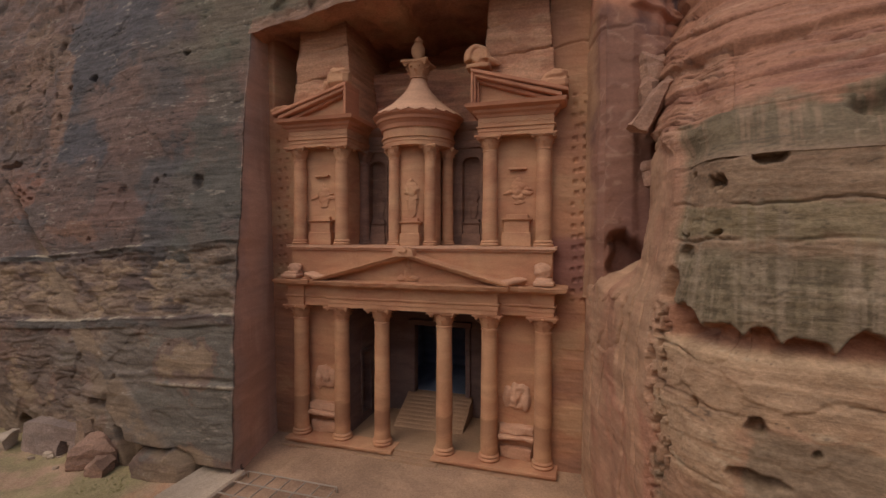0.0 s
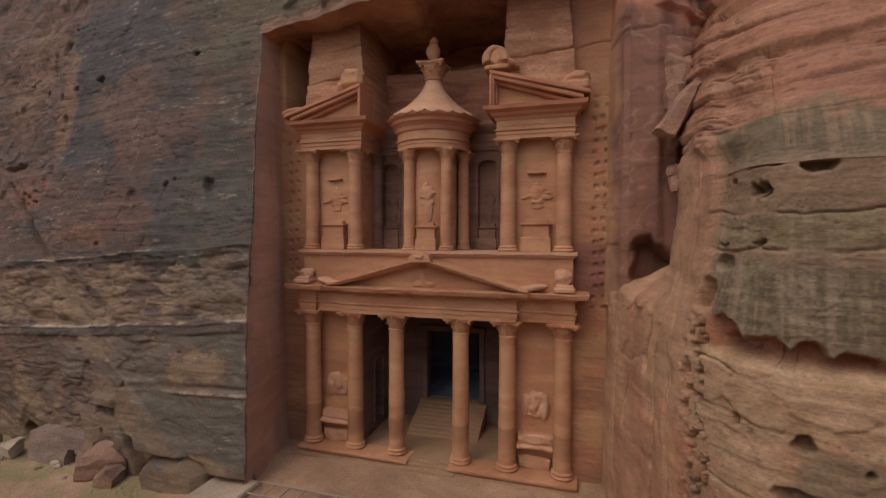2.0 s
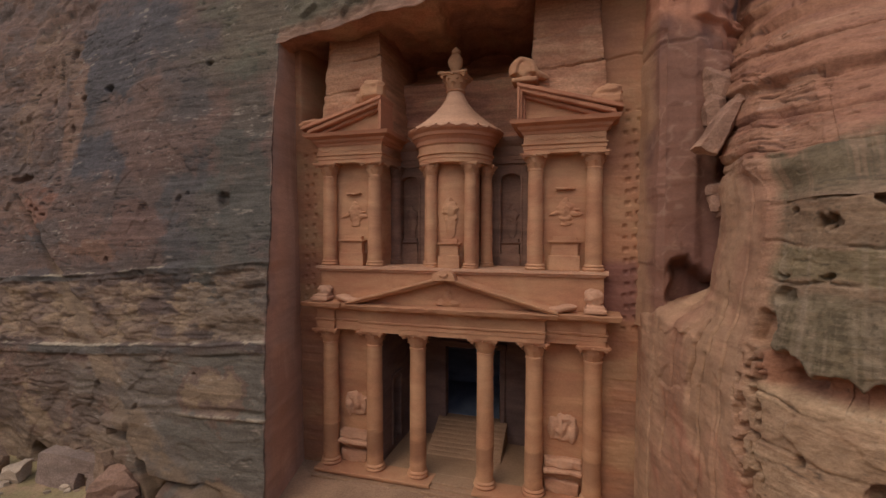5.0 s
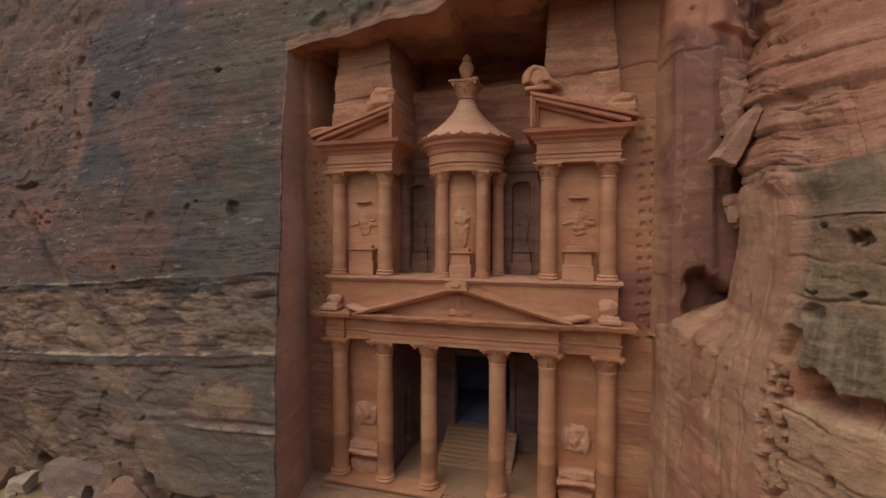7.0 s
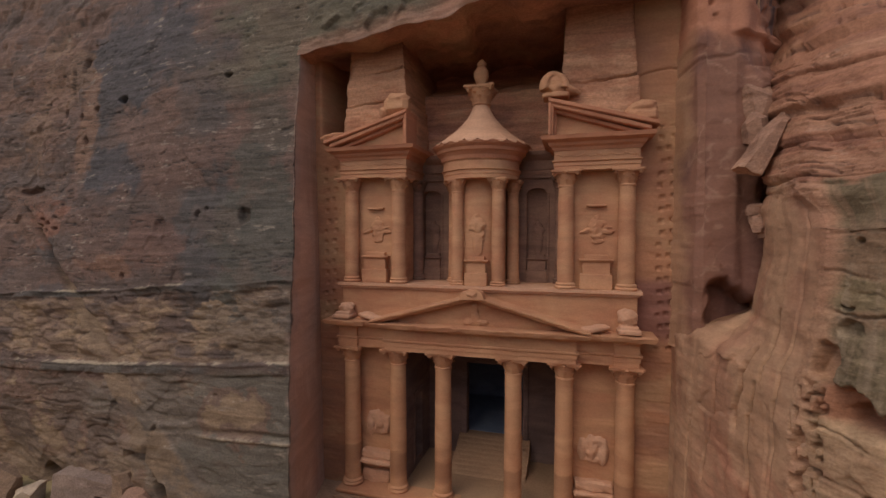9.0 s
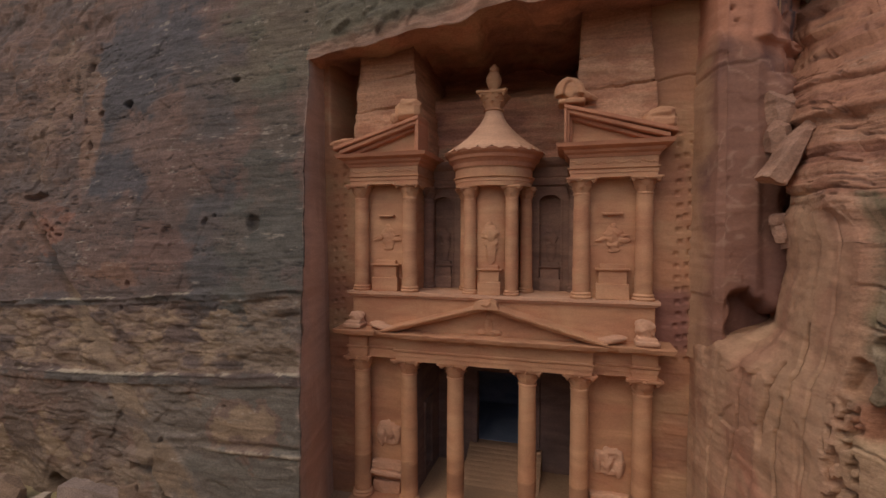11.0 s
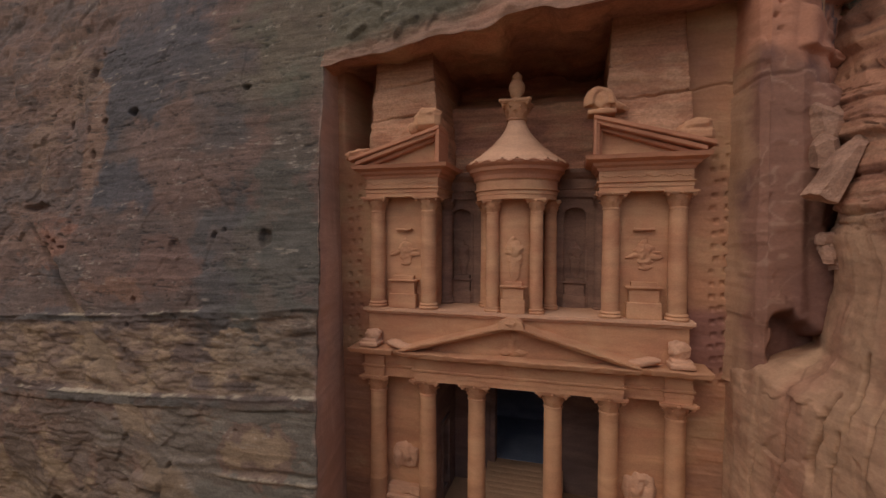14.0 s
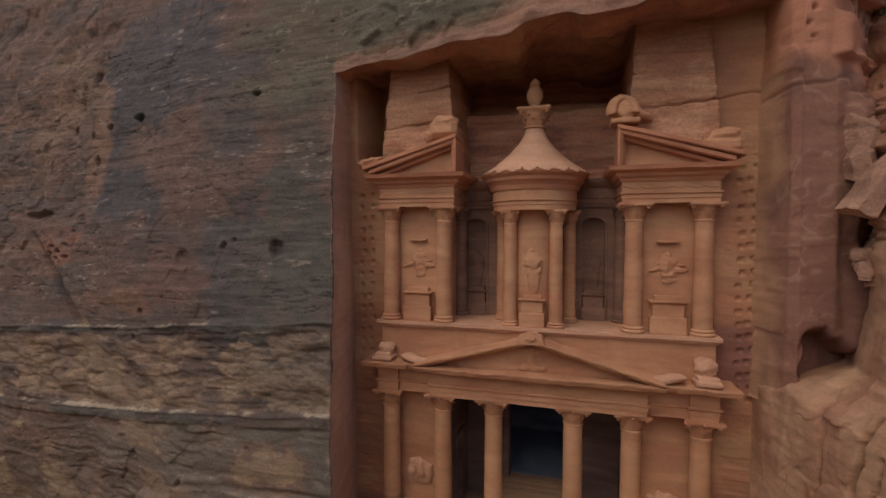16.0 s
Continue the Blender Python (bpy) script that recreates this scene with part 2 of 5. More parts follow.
def dashes(x, z, long, fine, seed, width=0.06):
    """Short broken lines along the bedding, 0 to 1."""
    line = ramp(np.abs(fbm(x * long, x * 0, z * fine, 3, seed, level=True)), width, 0.2 * width)
    return line * ramp(fbm(x * 0.35, x * 0, z * 0.5, 4, seed + 7), 0.0, 0.25)


def plate(x, z):
    """The tilted plate that leans at the cliff foot: 1 on it."""
    w = 0.25 * fbm(x * 0.7, x * 0, z * 0.7, 3, 63)
    left = x + w + 24.4 + 1.05 * (z - 2.6)
    right = -(x + w + 19.2 + 1.25 * (z - 2.6))
    return ramp(z + 0.12 * w, 2.5, 2.65) * ramp(left, -0.1, 0.15) * ramp(right, -0.1, 0.2)


def west_relief(P, U, V):
    x, y, z = xyz(P)
    face = np.maximum(ramp(U, 0.3, -0.5), ramp(z, 40.8, 41.8) * (U <= 0.01))
    zw = z - 0.075 * x + 0.4 * vnoise(x * 0.12, y * 0.12, z * 0.1, 5)
    big = 0.6 * fbm(x * 0.09, y * 0.09, z * 0.12, 3, 11)
    n = 0.12 * fbm(x * 0.18, y * 0.2, z * 0.0, 3, 51) + 0.07 * facets(x, x * 0, 1.7, 53)
    l1, l2 = ledge_1(x) + n, ledge_2(x) + 0.8 * n
    high = ramp(z - l1, -0.2, 0.5)
    mid = ramp(z - l1, 0.1, -0.5) * ramp(z - l2, -0.1, 0.5)
    low = ramp(z - l2, 0.1, -0.6)
    corner = ramp(x + 1.5 * big, -25, -21)
    broken = ramp(x, -41, -45) * ramp(z, 20, 25)
    d = 0.6 * big
    # upper face: fine level beds, short open joints, shallow flaked panels
    step, _ = bedding(x, zw, 0.55, 0.16, 73)
    step2, _ = bedding(x, zw, 0.2, 0.3, 75)
    d = d + high * (0.05 * step + 0.03 * step2 - 0.13 * dashes(x, zw, 0.1, 1.5, 43) - 0.08 * dashes(x, zw, 0.2, 3.4, 44))
    d = d + high * (0.09 * facets(x, z * 0.8, 3.4, 85) + 0.05 * facets(x, z * 1.4, 1.1, 86)) * (0.5 + 0.5 * ramp(x, -20, -26))
    d = d + broken * (0.4 * fbm(x * 0.3, y * 0.3, z * 0.25, 4, 37, 0.5) + 0.22 * facets(x, z * 0.8, 1.9, 87))
    # hollow between the hard beds: knobbly, softly rounded stone with deep creases
    knob = np.abs(fbm(x * 0.24, y * 0.2, z * 0.5, 4, 38, 0.5))
    step3, f3 = bedding(x, zw + 0.3 * fbm(x * 0.3, y * 0.3, z * 0.1, 3, 71), 1.1, 0.25, 77)
    d = d + mid * (0.55 * knob - 0.36 + 0.16 * step3 - 0.15 * ramp(f3, 0.12, 0.0) + 0.1 * facets(x, z * 1.6, 1.2, 88))
    # below: curved flakes, plates and joints
    zc = z + 1.1 * fbm(x * 0.13, y * 0.1, z * 0.16, 3, 72) - 0.05 * x
    step4, _ = bedding(x, zc, 1.3, 0.16, 78)
    step5, _ = bedding(x, zc, 0.42, 0.34, 79)
    flake = 0.26 * step4 + 0.12 * step5 + 0.22 * facets(x - 0.5 * z, z, 3.6, 81) + 0.09 * facets(x, z * 1.3, 1.1, 83) + 0.22 * np.abs(fbm(x * 0.3, y * 0.3, z * 0.5, 5, 39))
    d = d + low * (0.85 * flake * (1 - 0.72 * corner) - 0.2 * dashes(x, zc, 0.12, 0.9, 45) * (1 - 0.5 * corner))
    # the two hard beds: a lip above, a flat band below, a shadowed foot
    for line, out, thick in ((l1, 0.24, 0.6), (l2, 0.32, 0.85)):
        h = z - line
        chip = 0.75 + 0.35 * vnoise(x * 0.9, x * 0 + thick, x * 0, 61) + 0.25 * facets(x, x * 0 + thick * 5, 1.4, 62)
        d = d + out * chip * ramp(h, -thick - 0.1, -thick + 0.02) * ramp(h, 0.1, -0.03) * ramp(vnoise(x * 0.22, x * 0 + thick, x * 0, 64), -0.75, -0.35) + 0.16 * chip * ramp(h, -0.16, -0.08) * ramp(h, 0.08, 0.0)
    # single ledge near the corner, and the square block over a hollow by the foot
    h = z - 8.6 - 0.03 * x - 0.1 * n
    d = d + (0.2 * ramp(h, -0.3, -0.2) * ramp(h, 0.1, -0.02) - 0.18 * ramp(h, 0.1, 0.25) * ramp(h, 0.75, 0.4)) * ramp(x, -24, -20)
    box = ramp(np.abs(x + 28.7 + 0.2 * n), 1.75, 1.5)
    d = d + box * (0.7 * ramp(z, 5.8, 5.95) * ramp(z, 7.0, 6.6) - 0.9 * ramp(z, 4.7, 4.9) * ramp(z, 5.9, 5.75))
    pl = plate(x, z)
    d = d * (1 - 0.6 * pl) + pl * (0.85 - 0.1 * (z - 2.6)) - 0.7 * ramp(z, 2.75, 2.45) * ramp(z, 1.6, 2.2) * ramp(x, -24.8, -24.0) * ramp(x, -19.0, -19.6)
    d = d - 1.1 * ramp(np.abs(x + 25.0 + 0.5 * (z - 3)), 1.0, 0.5) * ramp(z, 3.9, 3.2)
    d = d + 0.3 * fbm(x * 0.22, y * 0.2, z * 0.25, 3, 77) * ramp(z, 9, 4)
    q = np.sqrt(((x + 20.4) / 3.7) ** 2 + ((z - 0.2) / 2.3) ** 2) + 0.1 * fbm(x * 0.5, x * 0, z * 0.5, 4, 65)
    d = d + 1.15 * ramp(q, 1.02, 0.75) * (1.1 - 0.3 * q) - 0.5 * ramp(np.abs(q - 1.06), 0.1, 0.02) * ramp(z, 2.6, 2.2)
    # undercut foot by the recess
    d = d - 2.2 * ramp(z, 1.5, 1.2) * ramp(x, -17.0, -16.5) * face
    return d * (0.1 + 0.9 * face) + pits(x, z, WEST_PITS) * face


def west_mineral(P, U, V):
    x, y, z = xyz(P)
    zb = z - 0.075 * (x + 28)
    zw = z - 0.075 * x + 0.4 * vnoise(x * 0.12, y * 0.12, z * 0.1, 5)
    n1 = fbm(x * 0.11, y * 0.11, z * 0.12, 5, 101)
    n2 = fbm(x * 0.3, y * 0.3, z * 0.45, 6, 111, 0.58)
    n3 = fbm(x * 0.12, y * 0.12, zb * 0.9, 4, 121, level=True)
    n4 = fbm(x * 1.1, y * 1.1, zb * 2.2, 5, 123, 0.6, level=True)
    streak = fbm(x * 0.9, y * 0.9, z * 0.05, 4, 131, level=True)
    C = np.zeros(P.shape) + np.array((0.122, 0.089, 0.073))
    C = blend(C, (0.148, 0.096, 0.075), ramp(n1 + 0.4 * n2 + 0.15 * n4, 0.0, 0.4))
    # desert varnish: slate, blue-black and olive fields with torn edges
    for bx, bz, rx, rz, rgb, much in ((-36.5, 45, 9, 8, (0.084, 0.078, 0.078), 0.8), (-35, 31, 7.0, 2.4, (0.080, 0.074, 0.074), 0.85), (-23.8, 26, 3.6, 6.0, (0.096, 0.086, 0.078), 0.9),
                                      (-18.5, 30, 4.0, 11, (0.098, 0.090, 0.072), 0.85), (-43, 23.5, 5, 2.0, (0.105, 0.090, 0.080), 0.75), (-27, 37, 4.5, 6, (0.095, 0.082, 0.073), 0.75), (-43, 18.3, 3.5, 1.5, (0.085, 0.08, 0.078), 0.8)):
        q = np.sqrt(((x - bx) / rx) ** 2 + ((z - bz) / rz) ** 2) + 0.5 * n1 + 0.35 * n2 + 0.15 * streak + 0.08 * n4
        C = blend(C, rgb, ramp(q, 1.12, 0.72) * much)
    for bx, bz, rx, rz, rgb, much in ((-47, 26, 4.5, 2.6, (0.25, 0.125, 0.085), 0.9), (-49.5, 42, 4.5, 8, (0.225, 0.140, 0.092), 0.7), (-30.5, 23.5, 4.0, 2.6, (0.165, 0.098, 0.075), 0.8), (-36.5, 21.6, 4.5, 1.1, (0.215, 0.120, 0.080), 0.8),
                                      (-43.0, 35, 1.4, 6.0, (0.215, 0.128, 0.086), 0.8), (-30, 31, 3.0, 3.0, (0.150, 0.093, 0.073), 0.7)):
        q = np.sqrt(((x - bx) / rx) ** 2 + ((z - bz) / rz) ** 2) + 0.45 * n1 + 0.45 * n2 + 0.1 * n4
        C = blend(C, rgb, ramp(q, 1.1, 0.75) * much)
    C = blend(C, (0.118, 0.106, 0.072), ramp(z, 36, 40) * ramp(x + 4 * n2, -26, -20) * 0.8)
    C = blend(C, (0.175, 0.108, 0.078), ramp(x + 4 * n2, -44, -47) * ramp(z, 20, 25) * ramp(n2 + n3, 0.0, 0.4) * 0.8)
    n = 0.12 * fbm(x * 0.18, y * 0.2, z * 0.0, 3, 51) + 0.07 * facets(x, x * 0, 1.7, 53)
    l1, l2 = ledge_1(x) + n, ledge_2(x) + 0.8 * n
    # hollow between the hard beds: tan and ochre, shade painted darker into its creases
    mid = ramp(z - l2, 0.0, 0.3) * ramp(z - l1 + 0.5 * n2, -0.5, -1.0)
    C = blend(C, (0.205, 0.140, 0.096), mid * ramp(n3 + 0.6 * n2 + 0.2 * n4, -0.6, 0.1))
    C = blend(C, (0.275, 0.190, 0.118), mid * ramp(n2 - 0.3 * n1 + 0.3 * n4, 0.1, 0.45) * 0.85)
    C = blend(C, (0.140, 0.108, 0.084), mid * ramp(x + 4 * n2, -22, -18) * 0.6)
    C = blend(C, (0.12, 0.088, 0.068), mid * ramp(np.abs(fbm(x * 0.24, y * 0.2, z * 0.5, 4, 38, 0.5)), 0.10, 0.0) * 0.5)
    # below: brown to the west, olive-grey towards the corner
    low = ramp(z - l2 + 0.6 * n2, -0.5, -1.3)
    C = blend(C, (0.190, 0.134, 0.097), low)
    C = blend(C, (0.235, 0.170, 0.120), low * ramp(n2 + 0.25 * n4, 0.0, 0.35))
    C = blend(C, (0.150, 0.124, 0.098), low * ramp(n1 + 0.4 * n3 + 0.25 * n4 + 0.05 * (x + 27), 0.0, 0.35) * 0.8)
    C = blend(C, (0.142, 0.124, 0.098), low * ramp(x + 3 * n2 + 1.5 * n4, -23.5, -20.5) * ramp(z, 2.0, 3.5) * 0.85)
    C = blend(C, (0.130, 0.092, 0.072), low * ramp(x + 3 * n2, -30, -35) * 0.7)
    rust = fbm(x * 0.16, y * 0.16, z * 0.2, 6, 141, 0.58)
    C = blend(C, (0.185, 0.112, 0.080), ramp(rust + 0.1 * n4, 0.15, 0.3) * (0.25 + 0.55 * low) * 0.8)
    C = blend(C, (0.27, 0.190, 0.118), ramp(rust + 0.5 * n2, 0.5, 0.75) * low * 0.75)
    C = blend(C, (0.215, 0.150, 0.098), np.maximum(plate(x, z), ramp(z, 4.5, 2.5) * ramp(x + n2, -18.5, -20)) * ramp(n2 + 0.3 * n4, -0.8, 0.0) * 0.85)
    # the hard beds: dark slate bands with pale broken lips
    for line, thick, west, east in ((l1, 0.6, -46, -25), (l2, 0.85, -60, -10)):
        band = ramp(z - line, -thick, -thick + 0.12) * ramp(z - line, 0.05, -0.08)
        C = blend(C, (0.098, 0.090, 0.076), band * ramp(n1 + 0.4 * n2 + 0.3 * n4, -0.5, 0.1) * 0.8)
        lip = ramp(np.abs(z - line - 0.02 - 0.06 * n4), 0.14, 0.07) * ramp(x, west, west + 3) * ramp(x, east + 2, east)
        C = blend(C, (0.36, 0.295, 0.205), lip * ramp(n2 + 0.5 * n1 + 0.5 * n4, -0.5, 0.1) * 0.85)
    C = blend(C, (0.33, 0.27, 0.19), ramp(np.abs(z - 8.5 - 0.03 * x - 0.1 * n), 0.2, 0.08) * ramp(x, -24, -20) * ramp(n4, -0.4, 0.1) * 0.8)
    # thin pale edges and dark open joints along the beds
    C = blend(C, (0.30, 0.245, 0.19), dashes(x, zb, 0.1, 1.0, 137) * ramp(n4, -0.3, 0.3) * 0.6)
    C = blend(C, (0.058, 0.050, 0.045), np.maximum(dashes(x, zw, 0.1, 1.5, 43), dashes(x, zw, 0.2, 3.4, 44)) * ramp(z - l1, -0.3, 0.3) * 0.75)
    C = C * (1 + 0.13 * n4)[..., None]
    wall = blend(np.zeros(P.shape) + np.array((0.55, 0.355, 0.255)), (0.47, 0.285, 0.200), ramp(n1 + 0.5 * streak, -0.2, 0.5))
    wall = blend(wall, (0.42, 0.300, 0.235), ramp(U + 1.2 * n2, 3.0, 0.3) * 0.7)
    m = ramp(U + 0.35 * n2, -0.1, 0.5)[..., None]
    return C * (1 - m) + wall * m


us = np.concatenate([np.arange(-70, -36, 0.17), np.arange(-36, 0, 0.11), np.arange(0, 9.01, 0.14)])
sheet("cliff_west", west_place, us, np.concatenate([np.arange(-2.0, 46.0, 0.105), np.arange(46, 62, 0.25)]), west_relief, west_mineral,
      label="tall grey-brown weathered sandstone cliff with pale ledges", other=DRESSED, where=lambda U, V: U > 0.1)


# the brow above the carved recess
def brow_z(x):
    return np.interp(x, [-17, -11, -6, 0, 5, 9, 13, 17, 24], [40.5, 41.1, 41.6, 42.0, 42.0, 42.1, 42.3, 43.4, 45.0])


def brow_place(U, V):
    x, z = U, brow_z(U) + V
    z = z + 0.35 * vnoise(x * 0.5, x * 0, x * 0, 301) * ramp(V, 3, 0)
    return x, west_y(z) - 0.9 * ramp(x, -16, -7) - 0.19 * np.clip(x + 6, 0, 12) * ramp(x, 16.5, 9) + 0.5 * ramp(x, 10, 18), z


def brow_relief(P, U, V):
    x, y, z = xyz(P)
    return west_relief(P, U - 100, V) * np.maximum(ramp(V, 0, 1.6), ramp(x, -15.2, -16.0)) + 0.35 * facets(x, z * 1.3, 2.2, 313) * ramp(V, 0, 0.4) * ramp(x, -16, -13) + 0.3 * fbm(x * 0.4, y * 0.4, z * 0.6, 4, 311) * ramp(V, 0, 0.5) * ramp(x, -16, -14.5)


def brow_mineral(P, U, V):
    x, y, z = xyz(P)
    n2 = fbm(x * 0.3, y * 0.3, z * 0.45, 5, 111)
    C = west_mineral(P, U * 0 - 50, V)
    C = blend(C, (0.30, 0.150, 0.098), ramp(x + 5 * n2, -9, 2) * 0.9)
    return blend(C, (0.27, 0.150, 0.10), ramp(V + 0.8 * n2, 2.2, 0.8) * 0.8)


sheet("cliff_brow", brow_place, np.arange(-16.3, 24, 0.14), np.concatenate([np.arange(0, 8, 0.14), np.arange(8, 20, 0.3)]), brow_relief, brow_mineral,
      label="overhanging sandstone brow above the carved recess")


def roof_place(U, V):
    x, t = U, V
    z = brow_z(x) + 0.35 * vnoise(x * 0.5, x * 0, x * 0, 301)
    lip = west_y(z) - 0.9 * ramp(x, -16, -7) - 0.19 * np.clip(x + 6, 0, 12) * ramp(x, 16.5, 9) + 0.5 * ramp(x, 10, 18)
    return x, lip + 0.02 + (15.5 - lip) * t, z + 0.1 * ramp(t, 0.05, 0) + 0.9 * np.sin(t * 3.0) - 0.8 * t


def red_mineral(P, U, V):
    x, y, z = xyz(P)
    n2 = fbm(x * 0.25, y * 0.25, z * 0.6, 5, 141)
    C = np.zeros(P.shape) + np.array((0.42, 0.205, 0.125))
    C = blend(C, (0.31, 0.150, 0.100), ramp(n2, 0, 0.6))
    return blend(C, (0.44, 0.25, 0.15), ramp(-n2, 0.1, 0.8))


sheet("recess_ceiling", roof_place, np.arange(-16.6, 18, 0.2), np.linspace(0, 1, 60),
      lambda P, U, V: 0.3 * fbm(P[..., 0] * 0.4, P[..., 1] * 0.4, P[..., 2], 4, 145) * ramp(V, 0, 0.1), red_mineral, flip=True,
      label="rough red underside of the rock overhang", category="ceiling")


# back walls of the recess beside the carving, with rows of square footholds
def footholds(x, z, cols, z0, z1, step):
    d = 0
    for i, cx in enumerate(cols):
        zc = z0 + (0.12 * step if i % 2 else 0)
        q = np.mod(z - zc + step / 2, step) - step / 2
        row = np.floor((z - zc + step / 2) / step)
        size = 0.165 + 0.035 * vnoise(row * 3.1, row * 0 + i, row * 0, 151)
        inside = ramp(np.abs(q), size + 0.05, size - 0.05) * ramp(np.abs(x - cx - 0.22 * vnoise(row * 1.7, row * 0, row * 0 + i, 153)), size + 0.05, size - 0.05)
        d = d - 0.17 * inside * (z > z0) * (z < z1)
    return d


def back_relief(P, U, V):
    x, y, z = xyz(P)
    d = 0.07 * fbm(x * 0.3, y * 0.3, z * 0.5, 5, 161) + 0.02 * fbm(x * 1.5, y * 1.5, z * 3, 3, 163) + (0.03 + 0.06 * ramp(z, 15, 13)) * terrace(x, z, 0.6, 0.3, 165)
    d = d + np.where(x > 0, footholds(x, z, (14.3, 14.95), 15.5, 33.0, 0.92), footholds(x, z, (-15.0, -14.2), 16.0, 31.5, 0.98))
    d = d - 0.15 * ramp(np.abs(z - 37.0 - 0.12 * (x - 13) - 0.1 * vnoise(x * 1.5, x * 0, x * 0, 167)), 0.14, 0.02) * (x > 0)
    return d


def back_mineral(P, U, V):
    x, y, z = xyz(P)
    n1 = fbm(x * 0.2, y * 0.2, z * 0.35, 5, 171)
    C = np.zeros(P.shape) + np.array((0.40, 0.195, 0.108))
    C = blend(C, (0.35, 0.165, 0.098), ramp(n1, 0, 0.6))
    C = blend(C, (0.43, 0.245, 0.135), ramp(-n1, 0.1, 0.7))
    C = blend(C, (0.40, 0.235, 0.135), ramp(x + 0.8 * n1, 14.8, 16.0) * ramp(z, 15, 19) * 0.8)
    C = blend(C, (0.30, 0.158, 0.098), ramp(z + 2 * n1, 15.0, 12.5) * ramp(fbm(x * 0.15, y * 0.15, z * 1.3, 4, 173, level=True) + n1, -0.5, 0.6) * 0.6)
    # shade of the cave under the slab as darker red; lit hollow left pale
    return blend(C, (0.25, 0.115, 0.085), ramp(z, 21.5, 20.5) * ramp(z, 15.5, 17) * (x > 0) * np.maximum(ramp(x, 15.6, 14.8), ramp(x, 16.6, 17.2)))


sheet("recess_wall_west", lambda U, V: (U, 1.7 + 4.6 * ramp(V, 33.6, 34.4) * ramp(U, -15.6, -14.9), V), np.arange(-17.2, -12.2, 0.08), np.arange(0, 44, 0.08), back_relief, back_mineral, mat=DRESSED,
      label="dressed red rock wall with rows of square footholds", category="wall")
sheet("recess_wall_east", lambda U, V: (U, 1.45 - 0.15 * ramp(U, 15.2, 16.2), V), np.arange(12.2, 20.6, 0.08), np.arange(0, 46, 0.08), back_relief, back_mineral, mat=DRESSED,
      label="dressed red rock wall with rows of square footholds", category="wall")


# the smooth slab and the broken cliff east of the carving
def slab_place(U, V):
    x, z = U, V
    y = np.interp(x, [15.15, 15.45, 15.6, 16.0, 16.5, 18.5, 20.4, 22, 24, 40], [1.75, 0.9, -0.1, -1.45, -1.9, -1.7, -0.6, 1.6, 4.4, 9.0])
    y = y + 2.3 * ramp(z + 0.9 * vnoise(x * 0.5, x * 0, x * 0, 179) + 0.3 * vnoise(x * 2, x * 0, x * 0, 180), 21.3, 20.2) * (0.15 + 0.85 * ramp(x + 0.4 * vnoise(z * 0.8, z * 0, z * 0, 178), 16.8, 17.5)) * ramp(x, 15.2, 16.0) + 0.015 * (z - 30) + 1.2 * ramp(z, 36, 39) * ramp(x, 17.5, 20)
    return x, y, z


def slab_relief(P, U, V):
    x, y, z = xyz(P)
    d = 0.16 * fbm(x * 0.3, y * 0.3, z * 0.12, 5, 181) + 0.035 * fbm(x * 0.3, y * 0.3, z * 1.2, 4, 183, level=True)
    d = d + 0.4 * facets(x, z - 0.2 * x, 2.0, 189) * ramp(x, 20.5, 21.5) + 0.06 * facets(x, z * 1.2, 1.8, 190) + 0.05 * terrace(x, z - 0.1 * x, 0.9, 0.3, 191)
    d = d + 0.6 * fbm(x * 0.25, y * 0.2, z * 0.3, 4, 185) * ramp(x, 18.5, 20.5)
    d = d - 0.14 * ramp(np.abs(z - 36.5 - 0.18 * (x - 15) - 0.3 * vnoise(x, x * 0, x * 0, 187)), 0.16, 0.0) * ramp(x, 19.5, 18)
    tongue = ramp(z, 38.3, 38.45) * ramp(z, 41.1 - 0.5 * (x - 18.5), 40.8 - 0.5 * (x - 18.5)) * ramp(x, 17.9, 18.6)
    d = d + 0.6 * tongue + 0.5 * ramp(z, 36.3, 36.1) * ramp(x, 19.0, 20.0) + 0.9 * ramp(z + 0.6 * vnoise(x * 0.5, x * 0, x * 0, 188), 42.6, 42.9) * ramp(x, 17, 18)
    hole = np.mod(z * 1.1, 1.0)
    return d - 0.3 * ramp(np.abs(hole - 0.5), 0.22, 0.12) * ramp(np.abs(x - 16.9 - 0.15 * np.sin(z * 4)), 0.2, 0.1) * (z > 39.6) * (z < 42.6)


